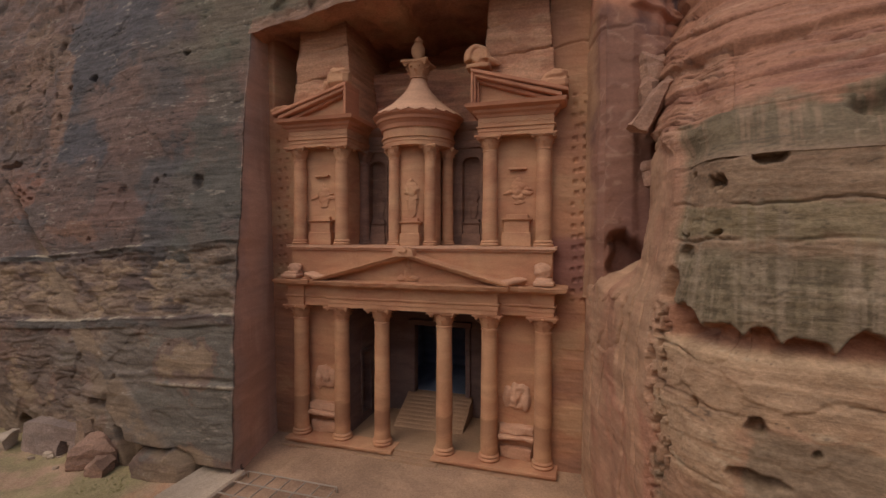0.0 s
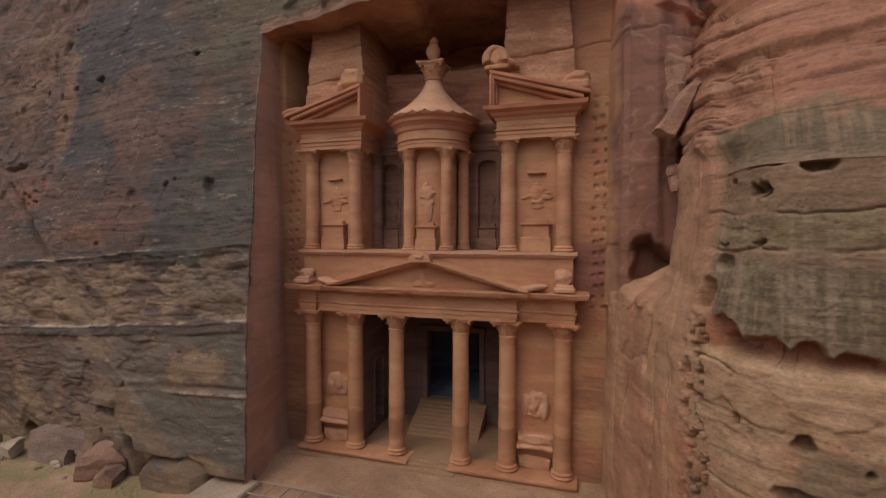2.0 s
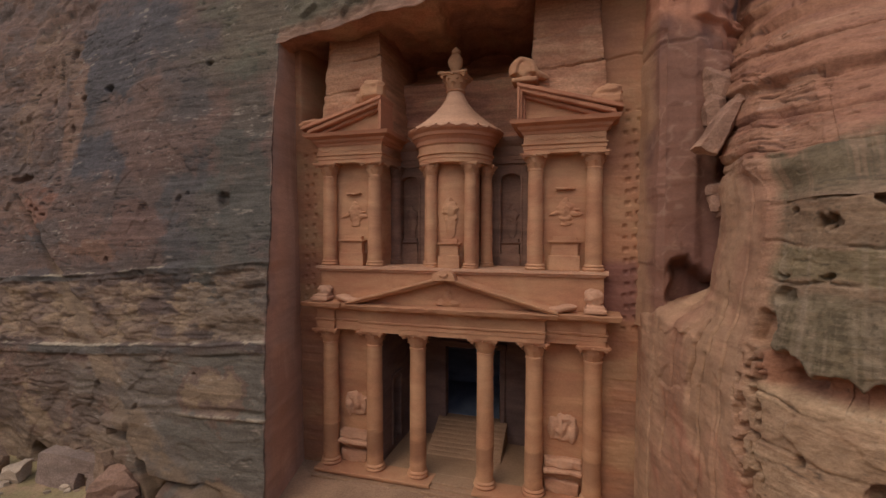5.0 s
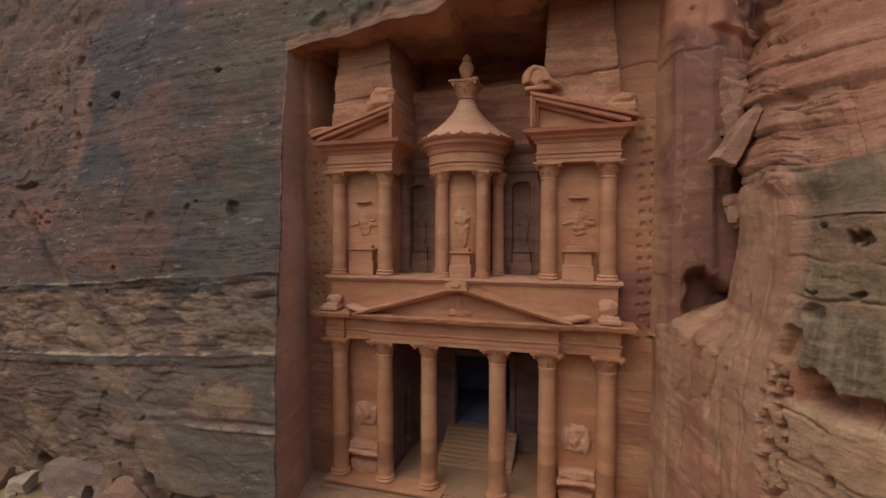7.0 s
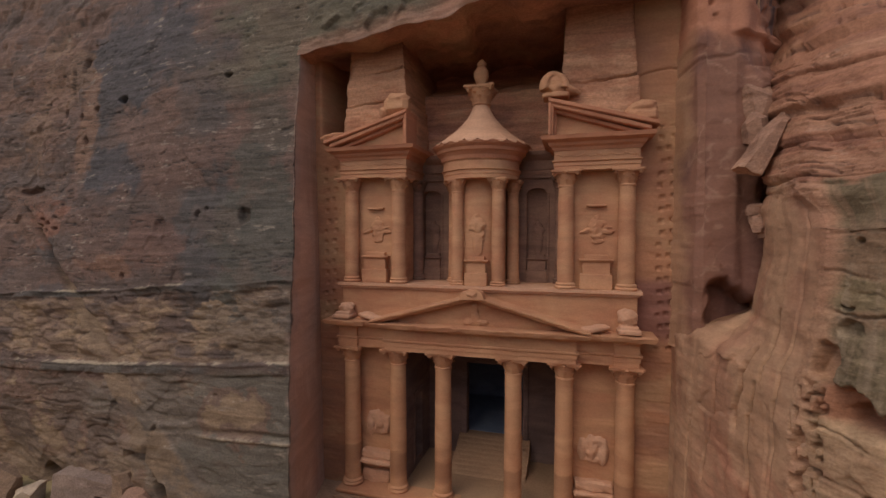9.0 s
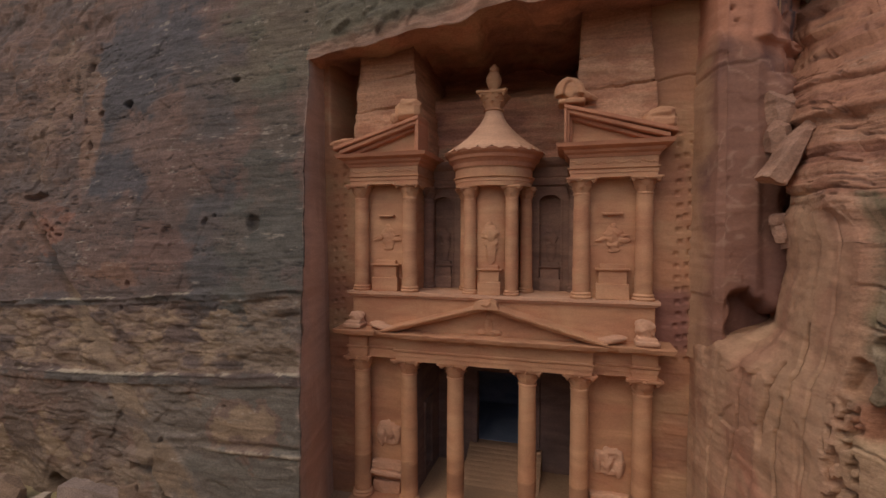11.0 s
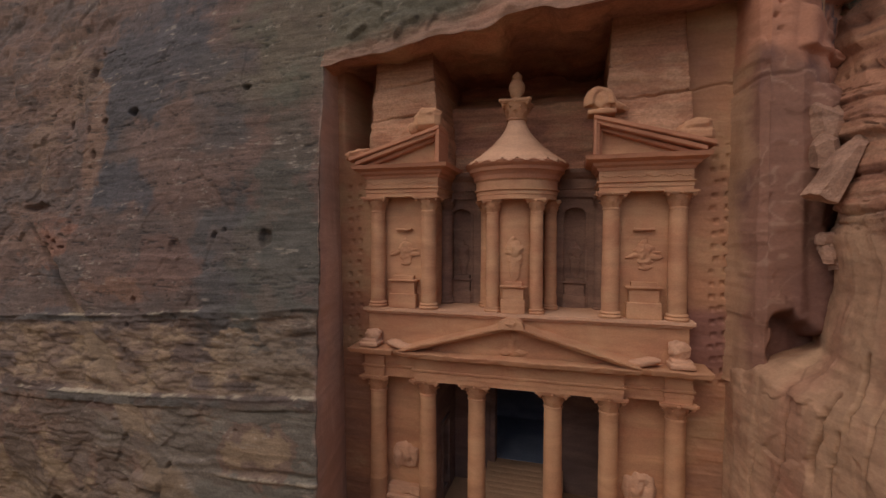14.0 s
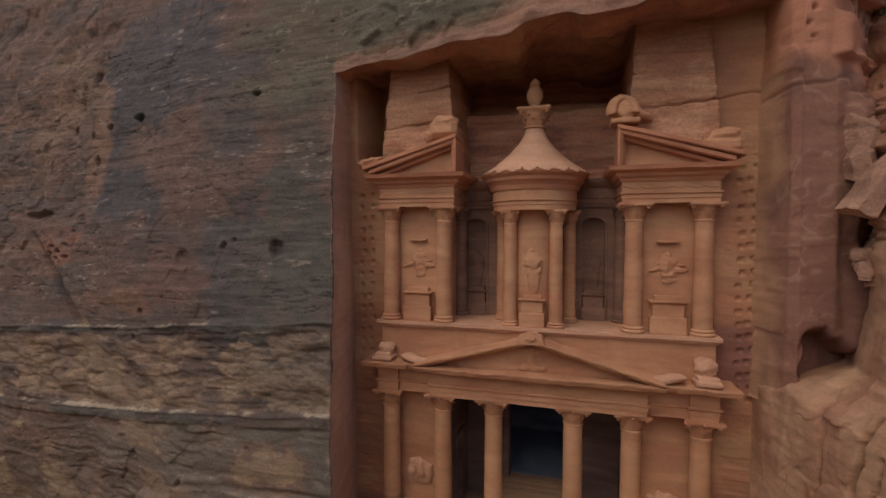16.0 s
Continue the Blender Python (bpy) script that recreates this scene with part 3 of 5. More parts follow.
def slab_mineral(P, U, V):
    x, y, z = xyz(P)
    n1 = fbm(x * 0.25, y * 0.25, z * 0.1, 5, 191)
    n2 = fbm(x * 0.3, y * 0.3, z * 0.5, 4, 193)
    C = np.zeros(P.shape) + np.array((0.25, 0.124, 0.084))
    C = blend(C, (0.172, 0.086, 0.066), ramp(n1, -0.1, 0.5))
    C = blend(C, (0.36, 0.21, 0.145), ramp(np.abs(fbm(x * 0.35, y * 0.3, z * 0.5, 3, 197)), 0.08, 0.0) * 0.7)
    C = blend(C, (0.39, 0.22, 0.13), ramp(x + 0.3 * n2, 16.0, 15.5))
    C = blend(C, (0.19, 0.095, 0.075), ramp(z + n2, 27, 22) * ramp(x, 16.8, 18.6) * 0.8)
    C = blend(C, (0.43, 0.195, 0.12), ramp(z + 2 * n2, 36.5, 39))
    return blend(C, (0.16, 0.095, 0.08), ramp(fbm(x * 0.8, y * 0.8, z * 0.06, 4, 195, level=True), -0.1, 0.4) * ramp(x, 19, 20.5) * ramp(z, 40.8 - 0.5 * (x - 18.5), 41.2 - 0.5 * (x - 18.5)) * ramp(z, 43, 42.4))


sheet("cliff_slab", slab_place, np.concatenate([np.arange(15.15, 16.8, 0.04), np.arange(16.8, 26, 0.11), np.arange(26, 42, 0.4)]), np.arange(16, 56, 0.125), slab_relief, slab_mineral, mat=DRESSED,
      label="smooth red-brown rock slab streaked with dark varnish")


def east_place(U, V):
    z = V
    s = [0, 4.0, 8.0, 13.0, 15.5, 18.5, 22, 28, 45, 70]

    def bend(values):
        return sum(w * np.interp(U + o, s, values) for o, w in ((-2.2, 0.1), (-1.1, 0.2), (0, 0.4), (1.1, 0.2), (2.2, 0.1)))

    lo_x, lo_y = bend([15.1, 16.0, 17.2, 18.7, 19.7, 21.2, 24.0, 30.0, 46.0, 70.0]), bend([1.9, -2.0, -6.0, -11.0, -13.0, -15.2, -15.8, -17.0, -22.0, -32.0])
    hi_x, hi_y = bend([22.5, 20.3, 18.75, 19.2, 20.0, 21.2, 24.0, 30.0, 46.0, 70.0]), bend([2.4, -2.0, -6.0, -11.0, -13.2, -15.0, -15.6, -17.0, -22.0, -32.0])
    m = 0.8 * ramp(z + 0.5 * fbm(U * 0.4, U * 0, z * 0.3, 3, 203), 16.9, 19.3) + 0.2 * ramp(z, 20, 25)
    back = np.interp(z, [-3, 12, 25, 30, 36, 46, 56], [-0.8, 0.0, 0.3, 4.2, 9.5, 18.0, 25.0])
    return lo_x + (hi_x - lo_x) * m + 0.25 * back, lo_y + (hi_y - lo_y) * m + back, z


def east_arch(U):
    return 16.3 + (0.55 + 0.5 * vnoise(U * 0.5, U * 0, U * 0, 252)) * np.abs(np.sin(1.4 * (U - 18.95) + 0.5 * np.sin(U * 0.6))) ** 0.5 + 0.3 * fbm(U * 0.9, U * 0, U * 0, 5, 251) + np.interp(U, [14.0, 15.0, 17.6], [1.3, 0.9, 0.0])


def bedded(f):
    """Face of one bed from its foot (0) to its top (1): undercut foot, full belly, slope back to the top."""
    return ramp(f, 0.0, 0.14) * (1.0 - 0.75 * np.clip(f - 0.14, 0, 1) ** 1.4)


def east_relief(P, U, V):
    x, y, z = xyz(P)
    front = ramp(U, 12.6, 14.2)
    top = ramp(z + 0.5 * vnoise(U * 0.3, U * 0, U * 0, 202) - 0.1 * (x - 20), 26.2, 27.6)
    low = ramp(z, 16.2, 14.8)
    zw = z - 0.05 * (x - 20) * top + 0.35 * vnoise(x * 0.08, y * 0.08, z * 0.02, 205)
    d = 0.4 * fbm(x * 0.12, y * 0.12, z * 0.12, 3, 211)
    d = d + (0.035 + 0.05 * low * front) * fbm(x * 0.7, y * 0.7, z * 0.9, 5, 237, 0.5)
    # long beds of the upper part, in two thicknesses, breaking off here and there
    for thick, deep, along, sd in ((2.3, 0.8, 0.05, 246), (0.8, 0.14, 0.1, 248)):
        q = zw / thick + 0.12 * fbm(x * along * 2, y * along * 2, z * 0.05, 3, sd)
        k = np.floor(q)
        step = vnoise(U * along * 2.4 + k * 5.3, k * 2.7 + 0.5, k * 0 + 0.5, sd + 1)
        d = d + top * deep * ((0.55 + 0.45 * step) * bedded(q - k) + 0.55 * step - 0.4)
    d = d + top * (0.16 * facets(U * 0.4, zw * 1.3, 2.6, 277) + 0.07 * facets(U * 0.4, zw * 2.2, 1.0, 279) - 0.35 * dashes(U, zw, 0.06, 0.8, 278, 0.05) - 0.15 * dashes(U, zw, 0.1, 2.2, 280))
    # thinner, smoother beds below
    zs = z + 0.3 * fbm(U * 0.12, U * 0, z * 0.05, 4, 245)
    d = d + front * (1 - top) * ((0.05 + 0.03 * low) * terrace(U, zs, 1.5, 0.1, 247) + 0.02 * terrace(U, zs, 0.5, 0.25, 249) + (0.04 + 0.04 * low) * facets(U * 0.7, z * 1.3, 2.2, 250))
    for cz, sl, w in ((22.75, 0.02, 0.07), (21.05, 0.0, 0.10), (14.85, -0.02, 0.09), (12.9, 0.04, 0.07), (9.6, 0.03, 0.1), (24.9, 0.05, 0.06)):
        line = z - cz - (sl - 0.1 * (cz < 16)) * (U - 18) - 0.22 * fbm(U * 0.35, U * 0 + cz, U * 0, 4, 257)
        d = d - front * ((0.26 - 0.1 * low) * ramp(np.abs(line), w, w * 0.3) * ramp(vnoise(U * 0.4, U * 0 + cz * 3, U * 0, 258), -0.35, 0.1) + 0.06 * ramp(line, -0.03, 0.06))
    # scalloped hollows under the streaked band
    arch = east_arch(U)
    d = d - 1.1 * ramp(z, arch + 0.07, arch - 0.10) * ramp(z, 15.4, 16.3 + 0.2 * fbm(U * 0.8, U * 0, z * 0, 3, 253)) * ramp(U, 14.2, 15.4)
    d = d - 0.06 * dashes(U, z, 0.3, 4.0, 254, 0.08) * front * ramp(z, 16.9, 17.4) * ramp(z, 27, 26) + 0.03 * fbm(U * 1.1, U * 0, z * 3.2, 4, 255, level=True) * front * ramp(z, 16.9, 17.4) * ramp(z, 26, 24)
    # the flank: smooth upright swells, one broken strip, long upright joints
    flank = 1 - front
    d = d + flank * (0.16 * fbm(U * 0.35, U * 0, z * 0.07, 3, 261) + 0.05 * fbm(U * 0.9, U * 0, z * 0.4, 5, 262)) * ramp(z, 27, 22)
    strip = ramp(np.abs(U - 6.6 - 0.25 * (z - 15)), 2.6, 1.2) * ramp(z, 19.5, 18) * ramp(z, 11, 13.0)
    d = d + flank * (0.22 * strip * facets(U - 0.35 * z, z * 0.8, 1.5, 273) + 0.07 * facets(U + 0.05 * z, z * 0.14, 2.2, 275) + 0.02 * facets(U, z * 0.4, 0.8, 276) + 0.03 * fbm(U * 0.3, U * 0, z * 1.6, 4, 263, level=True))
    for cu, wob, lean, z0, z1, deep, w in ((9.7, 0.25, 0.02, 2.0, 15.8, 0.8, 0.17), (9.9, 0.25, 0.05, 16.0, 20.0, 0.9, 0.24), (8.3, 0.3, 0.16, 12.6, 17.6, 0.9, 0.3), (6.3, 0.3, 0.12, 8.0, 17.4, 0.5, 0.16), (4.1, 0.4, 0.0, 1.0, 12.0, 0.22, 0.13), (11.6, 0.2, 0.0, 3.0, 26.0, 0.22, 0.13)):
        line = np.abs(U - cu - wob * fbm(z * 0.3, z * 0 + cu, z * 0, 4, 265) - lean * (z - 12))
        d = d - deep * ramp(line, 0.7 * w, 0.3 * w) * ramp(z, z0, z0 + 1) * ramp(z, z1 + 0.6, z1) * ramp(vnoise(z * 0.3, z * 0 + cu, z * 0, 268), -0.7, -0.3)
    # honeycomb weathering in an upright strip, larger hollows above it
    comb = vnoise(U * 4.3, y * 0, z * 3.6, 271) + 0.45 * vnoise(U * 2.1, y * 0, z * 1.7, 272)
    where_comb = ramp(np.abs(U - 13.9 - 0.4 * vnoise(z * 0.4, z * 0, z * 0, 274)), 0.95, 0.5) * ramp(z, 17.6, 16.8)
    d = d - 0.5 * ramp(comb, 0.14, 0.24) * where_comb
    spots = [(16.9, 23.7, 0.28, 0.45, 0.8), (17.6, 23.75, 0.45, 0.35, 0.8), (20.5, 24.7, 0.8, 0.22, 0.8), (14.9, 24.3, 0.3, 0.15, 0.5),
             (17.4, 21.3, 0.4, 0.16, 0.6), (14.6, 21.2, 0.4, 0.1, 0.5), (14.9, 20.3, 0.6, 0.4, 0.5), (13.9, 18.5, 0.75, 0.95, 0.8), (16.0, 16.6, 1.0, 0.55, 0.7), (16.6, 12.9, 0.3, 0.3, 0.6),
             (20.1, 12.6, 0.5, 0.35, 0.9), (20.0, 10.2, 1.4, 0.4, 0.8), (25.5, 27.2, 1.6, 0.7, 1.0), (22.5, 11.9, 0.2, 0.2, 0.5)]
    return (d + pits(U, z, spots)) * (0.15 + 0.85 * ramp(U, 0.0, 2.5))


def east_mineral(P, U, V):
    x, y, z = xyz(P)
    n1 = fbm(x * 0.12, y * 0.12, z * 0.2, 5, 281)
    n2 = fbm(x * 0.4, y * 0.4, z * 0.6, 5, 283)
    n3 = fbm(U * 0.1, U * 0, z * 0.9, 4, 285, level=True)
    streak = fbm(U * 1.9, U * 0, z * 0.09, 5, 287, 0.6, level=True)
    wash = 0.55 * fbm(U * 0.4, U * 0, z * 0.06, 3, 289, level=True) + 0.6 * fbm(x * 0.3, y * 0.3, z * 0.2, 5, 288)
    front = ramp(U + 0.5 * n2, 13.2, 14.3)
    n4 = fbm(U * 1.0, U * 0, z * 2.6, 5, 284, 0.6, level=True)
    upright = fbm(U * 0.45, U * 0, z * 0.05, 3, 286, 0.5, level=True)
    C = np.zeros(P.shape) + np.array((0.385, 0.220, 0.132))
    C = blend(C, (0.36, 0.19, 0.118), ramp(wash + 0.3 * n1, -0.1, 0.6) * 0.8)
    C = blend(C, (0.44, 0.27, 0.165), ramp(-wash + 0.4 * n2, 0.2, 0.7) * 0.7)
    C = blend(C, (0.39, 0.18, 0.112), ramp(fbm(U * 0.2, U * 0, (z + 0.8 * U) * 0.35, 4, 290), 0.05, 0.4) * ramp(z, 14, 11) * ramp(U, 3, 6) * 0.7)
    C = blend(C, (0.37, 0.230, 0.135), front * ramp(z, 16.8, 15.8))
    C = blend(C, (0.29, 0.165, 0.100), front * ramp(z, 15, 12) * ramp(n1 + 0.4 * n2, 0.0, 0.6))
    C = blend(C, (0.24, 0.155, 0.096), front * ramp(z, 15, 12) * ramp(n3 + n2, 0.3, 0.8) * 0.7)
    C = blend(C, (0.43, 0.285, 0.168), front * ramp(z, 14.8, 15.3) * ramp(z, 16.6, 15.9) * 0.7)
    # bands of the overhanging face, from the scallops upwards
    for z0, z1, rgb, much in ((16.3, 20.4, (0.240, 0.178, 0.112), 1.0), (20.3, 21.1, (0.265, 0.178, 0.110), 0.9), (21.05, 22.7, (0.225, 0.172, 0.098), 0.95), (22.7, 24.8, (0.262, 0.172, 0.105), 0.95), (24.8, 29.0, (0.225, 0.150, 0.092), 0.95)):
        C = blend(C, rgb, front * ramp(z + 0.5 * n2, z0 - 0.2, z0 + 0.2) * ramp(z + 0.5 * n2, z1 + 0.2, z1 - 0.2) * much)
    C = blend(C, (0.30, 0.225, 0.15), front * ramp(z, 16.6, 17.5) * ramp(z, 24.0, 22) * ramp(-streak + 0.3 * n2, 0.15, 0.5) * 0.5)
    C = blend(C, (0.182, 0.138, 0.080), front * ramp(z, 16.4, 17.4) * ramp(z, 20.9, 19.8) * ramp(streak + 0.35 * fbm(U * 1.2, U * 0, z * 2.4, 4, 291, level=True), -0.05, 0.45) * 0.8)
    C = blend(C, (0.088, 0.069, 0.042), front * ramp(z, 16.4, 17.2) * ramp(z, 20.6, 19.6) * ramp(fbm(U * 4.0, U * 0, z * 3.4, 4, 293) + 0.6 * streak, 0.25, 0.7) * 0.5)
    C = blend(C, (0.148, 0.112, 0.066), front * ramp(z, 24.8, 26.0) * ramp(z, 29, 28) * ramp(streak + 0.3 * n1, -0.45, 0.15) * 0.85)
    red = ramp(z + 1.5 * n2 + 0.6 * n3 - 0.1 * (x - 20), 27.2, 28.3)
    C = blend(C, (0.315, 0.150, 0.090), red)
    C = blend(C, (0.255, 0.118, 0.075), red * ramp(n3 + 0.3 * n2, 0.1, 0.6))
    C = blend(C, (0.36, 0.190, 0.115), red * ramp(-n3 + 0.3 * n2, 0.2, 0.6) * 0.7)
    zw = z - 0.05 * (x - 20) * ramp(z - 0.1 * (x - 20), 26.2, 27.6) + 0.35 * vnoise(x * 0.08, y * 0.08, z * 0.02, 205)
    C = blend(C, (0.13, 0.068, 0.05), red * np.maximum(dashes(U, zw, 0.06, 0.8, 278, 0.05), dashes(U, zw, 0.1, 2.2, 280)) * 0.75)
    C = blend(C, (0.36, 0.215, 0.145), red * dashes(U, zw, 0.08, 1.2, 282, 0.09) * 0.6)
    # upright stains on the flank, thin beds and joints on the front
    flank = (1 - front) * (1 - red)
    C = blend(C, (0.345, 0.172, 0.105), flank * ramp(upright + 0.5 * n2, 0.0, 0.7) * 0.55)
    C = blend(C, (0.43, 0.262, 0.155), flank * ramp(-upright + 0.5 * n2, 0.0, 0.7) * 0.55)
    C = blend(C, (0.44, 0.325, 0.205), front * ramp(z, 16.5, 15.8) * dashes(U, z + 0.12 * (U - 18), 0.08, 1.1, 296, 0.1) * 0.7)
    C = blend(C, (0.13, 0.088, 0.06), front * ramp(z, 16.2, 15.4) * dashes(U, z + 0.12 * (U - 18), 0.08, 1.3, 298, 0.05) * 0.8)
    C = blend(C, (0.098, 0.074, 0.048), front * ramp(z, 17.0, 17.6) * ramp(z, 27, 26) * dashes(U, z, 0.14, 3.0, 299) * 0.7)
    C = blend(C, (0.33, 0.24, 0.155), front * ramp(z, 17.0, 17.6) * ramp(z, 27, 26) * dashes(U, z, 0.25, 4.0, 297, 0.08) * 0.6)
    blotch = fbm(U * 0.22, U * 0, z * 0.35, 5, 294, 0.55)
    C = blend(C, (0.30, 0.165, 0.098), front * ramp(z, 15.6, 14.6) * ramp(blotch, 0.05, 0.3) * 0.7)
    C = blend(C, (0.42, 0.275, 0.165), front * ramp(z, 15.6, 14.6) * ramp(-blotch, 0.1, 0.35) * 0.6)
    C = blend(C, (0.205, 0.155, 0.098), front * ramp(z, 13.5, 12) * ramp(blotch + 0.5 * n2 + 0.1 * (U - 20), 0.35, 0.6) * 0.7)
    C = C * (1 + 0.16 * n4)[..., None]
    arch = east_arch(U)
    return blend(C, (0.37, 0.165, 0.095), front * ramp(z, arch + 0.1, arch - 0.05) * ramp(z, 15.7, 16.2) * 0.85)


sheet("cliff_east", east_place, np.concatenate([np.arange(0, 12.6, 0.09), np.arange(12.6, 15.2, 0.045), np.arange(15.2, 27, 0.08), np.arange(27, 70, 0.5)]), np.concatenate([np.arange(-2, 7, 0.2), np.arange(7, 36, 0.08), np.arange(36, 56, 0.3)]),
      east_relief, east_mineral, mat=CLIFF_EAST, other=DRESSED, where=lambda U, V: (U < 12.6) & (V < 26.5), label="layered tan and olive-streaked sandstone cliff with scalloped hollows")

# the far side of the gorge, behind the camera
sheet("cliff_opposite", lambda U, V: (U, -78 - V * 0.12, V), np.arange(-120, 121, 2.5), np.arange(-3, 42, 2.5),
      lambda P, U, V: 2.0 * fbm(P[..., 0] * 0.06, P[..., 1] * 0, P[..., 2] * 0.1, 4, 401), red_mineral, flip=True, label="plain sandstone cliff across the gorge")


# ground of packed sand
def ground_z(x, y):
    return np.interp(x, [-45, -28, -17, -9, 20], [0.15, 0.2, 0.35, 0.75, 0.8]) - 0.03 * np.clip(-y - 2, 0, 30)


def ground_mineral(P, U, V):
    x, y, z = xyz(P)
    n1 = fbm(x * 0.15, y * 0.15, z * 0, 5, 421)
    n2 = fbm(x * 0.8, y * 0.8, z * 0, 4, 423)
    C = np.zeros(P.shape) + np.array((0.43, 0.275, 0.172))
    C = blend(C, (0.36, 0.228, 0.145), ramp(n1, 0, 0.6))
    grass = ramp(x + 2 * n1, -17, -21) * ramp(n1 + 0.3 * n2, -0.7, 0.1)
    C = blend(C, (0.285, 0.235, 0.115), grass * 0.85)
    return blend(C, (0.40, 0.22, 0.12), ramp(np.abs(x + 18.5 + n2), 1.6, 0.5) * 0.6)


def spaced(a, b, step, far):
    left = a - np.cumsum(np.linspace(step, 2 * (far + a) / 24, 24)) if far + a > 0 else np.array([])
    right = b + np.cumsum(np.linspace(step, 2 * (far - b) / 24, 24))
    return np.concatenate([left[::-1], np.arange(a, b, step), right])


sheet("ground", lambda U, V: (U, V, ground_z(U, V)), spaced(-44, 18, 0.15, 400), np.concatenate([-18 - np.cumsum(np.linspace(0.2, 34, 24))[::-1], np.arange(-18, 1.8, 0.12)]),
      lambda P, U, V: 0.05 * fbm(P[..., 0] * 0.7, P[..., 1] * 0.7, P[..., 2] * 0, 4, 431) + 0.12 * fbm(P[..., 0] * 0.12, P[..., 1] * 0.12, P[..., 2] * 0, 3, 433),
      ground_mineral, label="packed sandy ground with sparse dry grass", category="ground")


# ---- tools for carved work ----
def part(name, bm, material, parent=None, label="", smooth=False):
    bmesh.ops.recalc_face_normals(bm, faces=bm.faces)
    me = bpy.data.meshes.new(name)
    bm.to_mesh(me)
    bm.free()
    me.materials.append(material)
    if smooth:
        me.polygons.foreach_set("use_smooth", [True] * len(me.polygons))
        me.set_sharp_from_angle(angle=radians(38))
    ob = new(name, me)
    ob.parent = parent
    if label:
        ob["label"] = label
    return ob


def thing(name, label, category, group="", kind=""):
    return tagged(new(name), label, category, group, kind)


def worn(bm, amp=0.03, scale=1.3):
    for v in bm.verts:
        v.co += noise.noise_vector(v.co * scale) * amp + noise.noise_vector(v.co * scale * 4.1) * amp * 0.4
    return bm


def block(bm, x0, x1, y0, y1, z0, z1, bevel=0.04, cut=0.9):
    """A block with worn edges, cut into lengths so that wear can bend it."""
    q = bmesh.ops.create_cube(bm, size=1.0, matrix=Matrix.Translation(((x0 + x1) / 2, (y0 + y1) / 2, (z0 + z1) / 2)) @ Matrix.Diagonal((x1 - x0, y1 - y0, z1 - z0, 1)))
    verts = q["verts"]
    edges = list({e for v in verts for e in v.link_edges})
    if bevel:
        r = bmesh.ops.bevel(bm, geom=edges, offset=min(bevel, 0.3 * min(x1 - x0, y1 - y0, z1 - z0)), segments=1, affect="EDGES")
        verts = r["verts"]
    for axis, a, b in ((0, x0, x1), (2, z0, z1)):
        n = int((b - a) / cut)
        for i in range(1, min(n, 14)):
            co, no = Vector((0, 0, 0)), Vector((0, 0, 0))
            co[axis], no[axis] = a + (b - a) * i / min(n, 14), 1
            faces = {f for v in verts if v.is_valid for f in v.link_faces}
            geom = list(faces) + list({e for f in faces for e in f.edges}) + list({v for f in faces for v in f.verts})
            r = bmesh.ops.bisect_plane(bm, geom=geom, plane_co=co, plane_no=no)
            verts = [v for v in set(verts) | {g for g in r["geom_cut"] if isinstance(g, bmesh.types.BMVert)} if v.is_valid]
    return bm


def lathe(bm, prof, cx, cy, seg=28, a0=0.0, a1=360.0):
    full = abs(a1 - a0) >= 360
    n = seg if full else seg + 1
    rings = []
    for r, z in prof:
        rings.append([bm.verts.new((cx + r * math.cos(radians(a0 + (a1 - a0) * i / seg)), cy + r * math.sin(radians(a0 + (a1 - a0) * i / seg)), z)) for i in range(n)])
    for a, b in zip(rings, rings[1:]):
        for i in range(seg):
            j = (i + 1) % n
            bm.faces.new((a[i], a[j], b[j], b[i]))
    if full:
        bm.faces.new(rings[0][::-1])
        bm.faces.new(rings[-1])
    return bm


def sweep(bm, plan, prof, step=0.5):
    """Carries a closed section (out, z) along a plan line; 'out' is to the right of the way."""
    pts, offs = [], []
    segs = [Vector(b) - Vector(a) for a, b in zip(plan, plan[1:])]
    for i, p in enumerate(plan):
        d0 = segs[max(i - 1, 0)].normalized()
        d1 = segs[min(i, len(segs) - 1)].normalized()
        n0, n1 = Vector((d0.y, -d0.x)), Vector((d1.y, -d1.x))
        m = n0 + n1
        m = m / (m.length * max(0.3, m.normalized().dot(n1)))
        pts.append(Vector(p))
        offs.append(m)
        if i < len(segs):
            k = int(segs[i].length / step)
            for j in range(1, k):
                pts.append(Vector(p) + segs[i] * j / k)
                offs.append(n1)
    rings = [[bm.verts.new((*(p + o * out), z)) for out, z in prof] for p, o in zip(pts, offs)]
    n = len(prof)
    for a, b in zip(rings, rings[1:]):
        for i in range(n):
            bm.faces.new((a[i], a[(i + 1) % n], b[(i + 1) % n], b[i]))
    bm.faces.new(rings[0])
    bm.faces.new(rings[-1][::-1])
    return bm


def rake(bm, x0, z0, x1, z1, prof, step=0.5):
    """A sloping moulding in the front's plane; section (height above the slope line, y)."""
    k = max(2, int(abs(x1 - x0) / step))
    rings = []
    for i in range(k + 1):
        t = i / k
        rings.append([bm.verts.new((x0 + (x1 - x0) * t, y, z0 + (z1 - z0) * t + h)) for h, y in prof])
    n = len(prof)
    for a, b in zip(rings, rings[1:]):
        for i in range(n):
            bm.faces.new((a[i], a[(i + 1) % n], b[(i + 1) % n], b[i]))
    bm.faces.new(rings[0])
    bm.faces.new(rings[-1][::-1])
    return bm


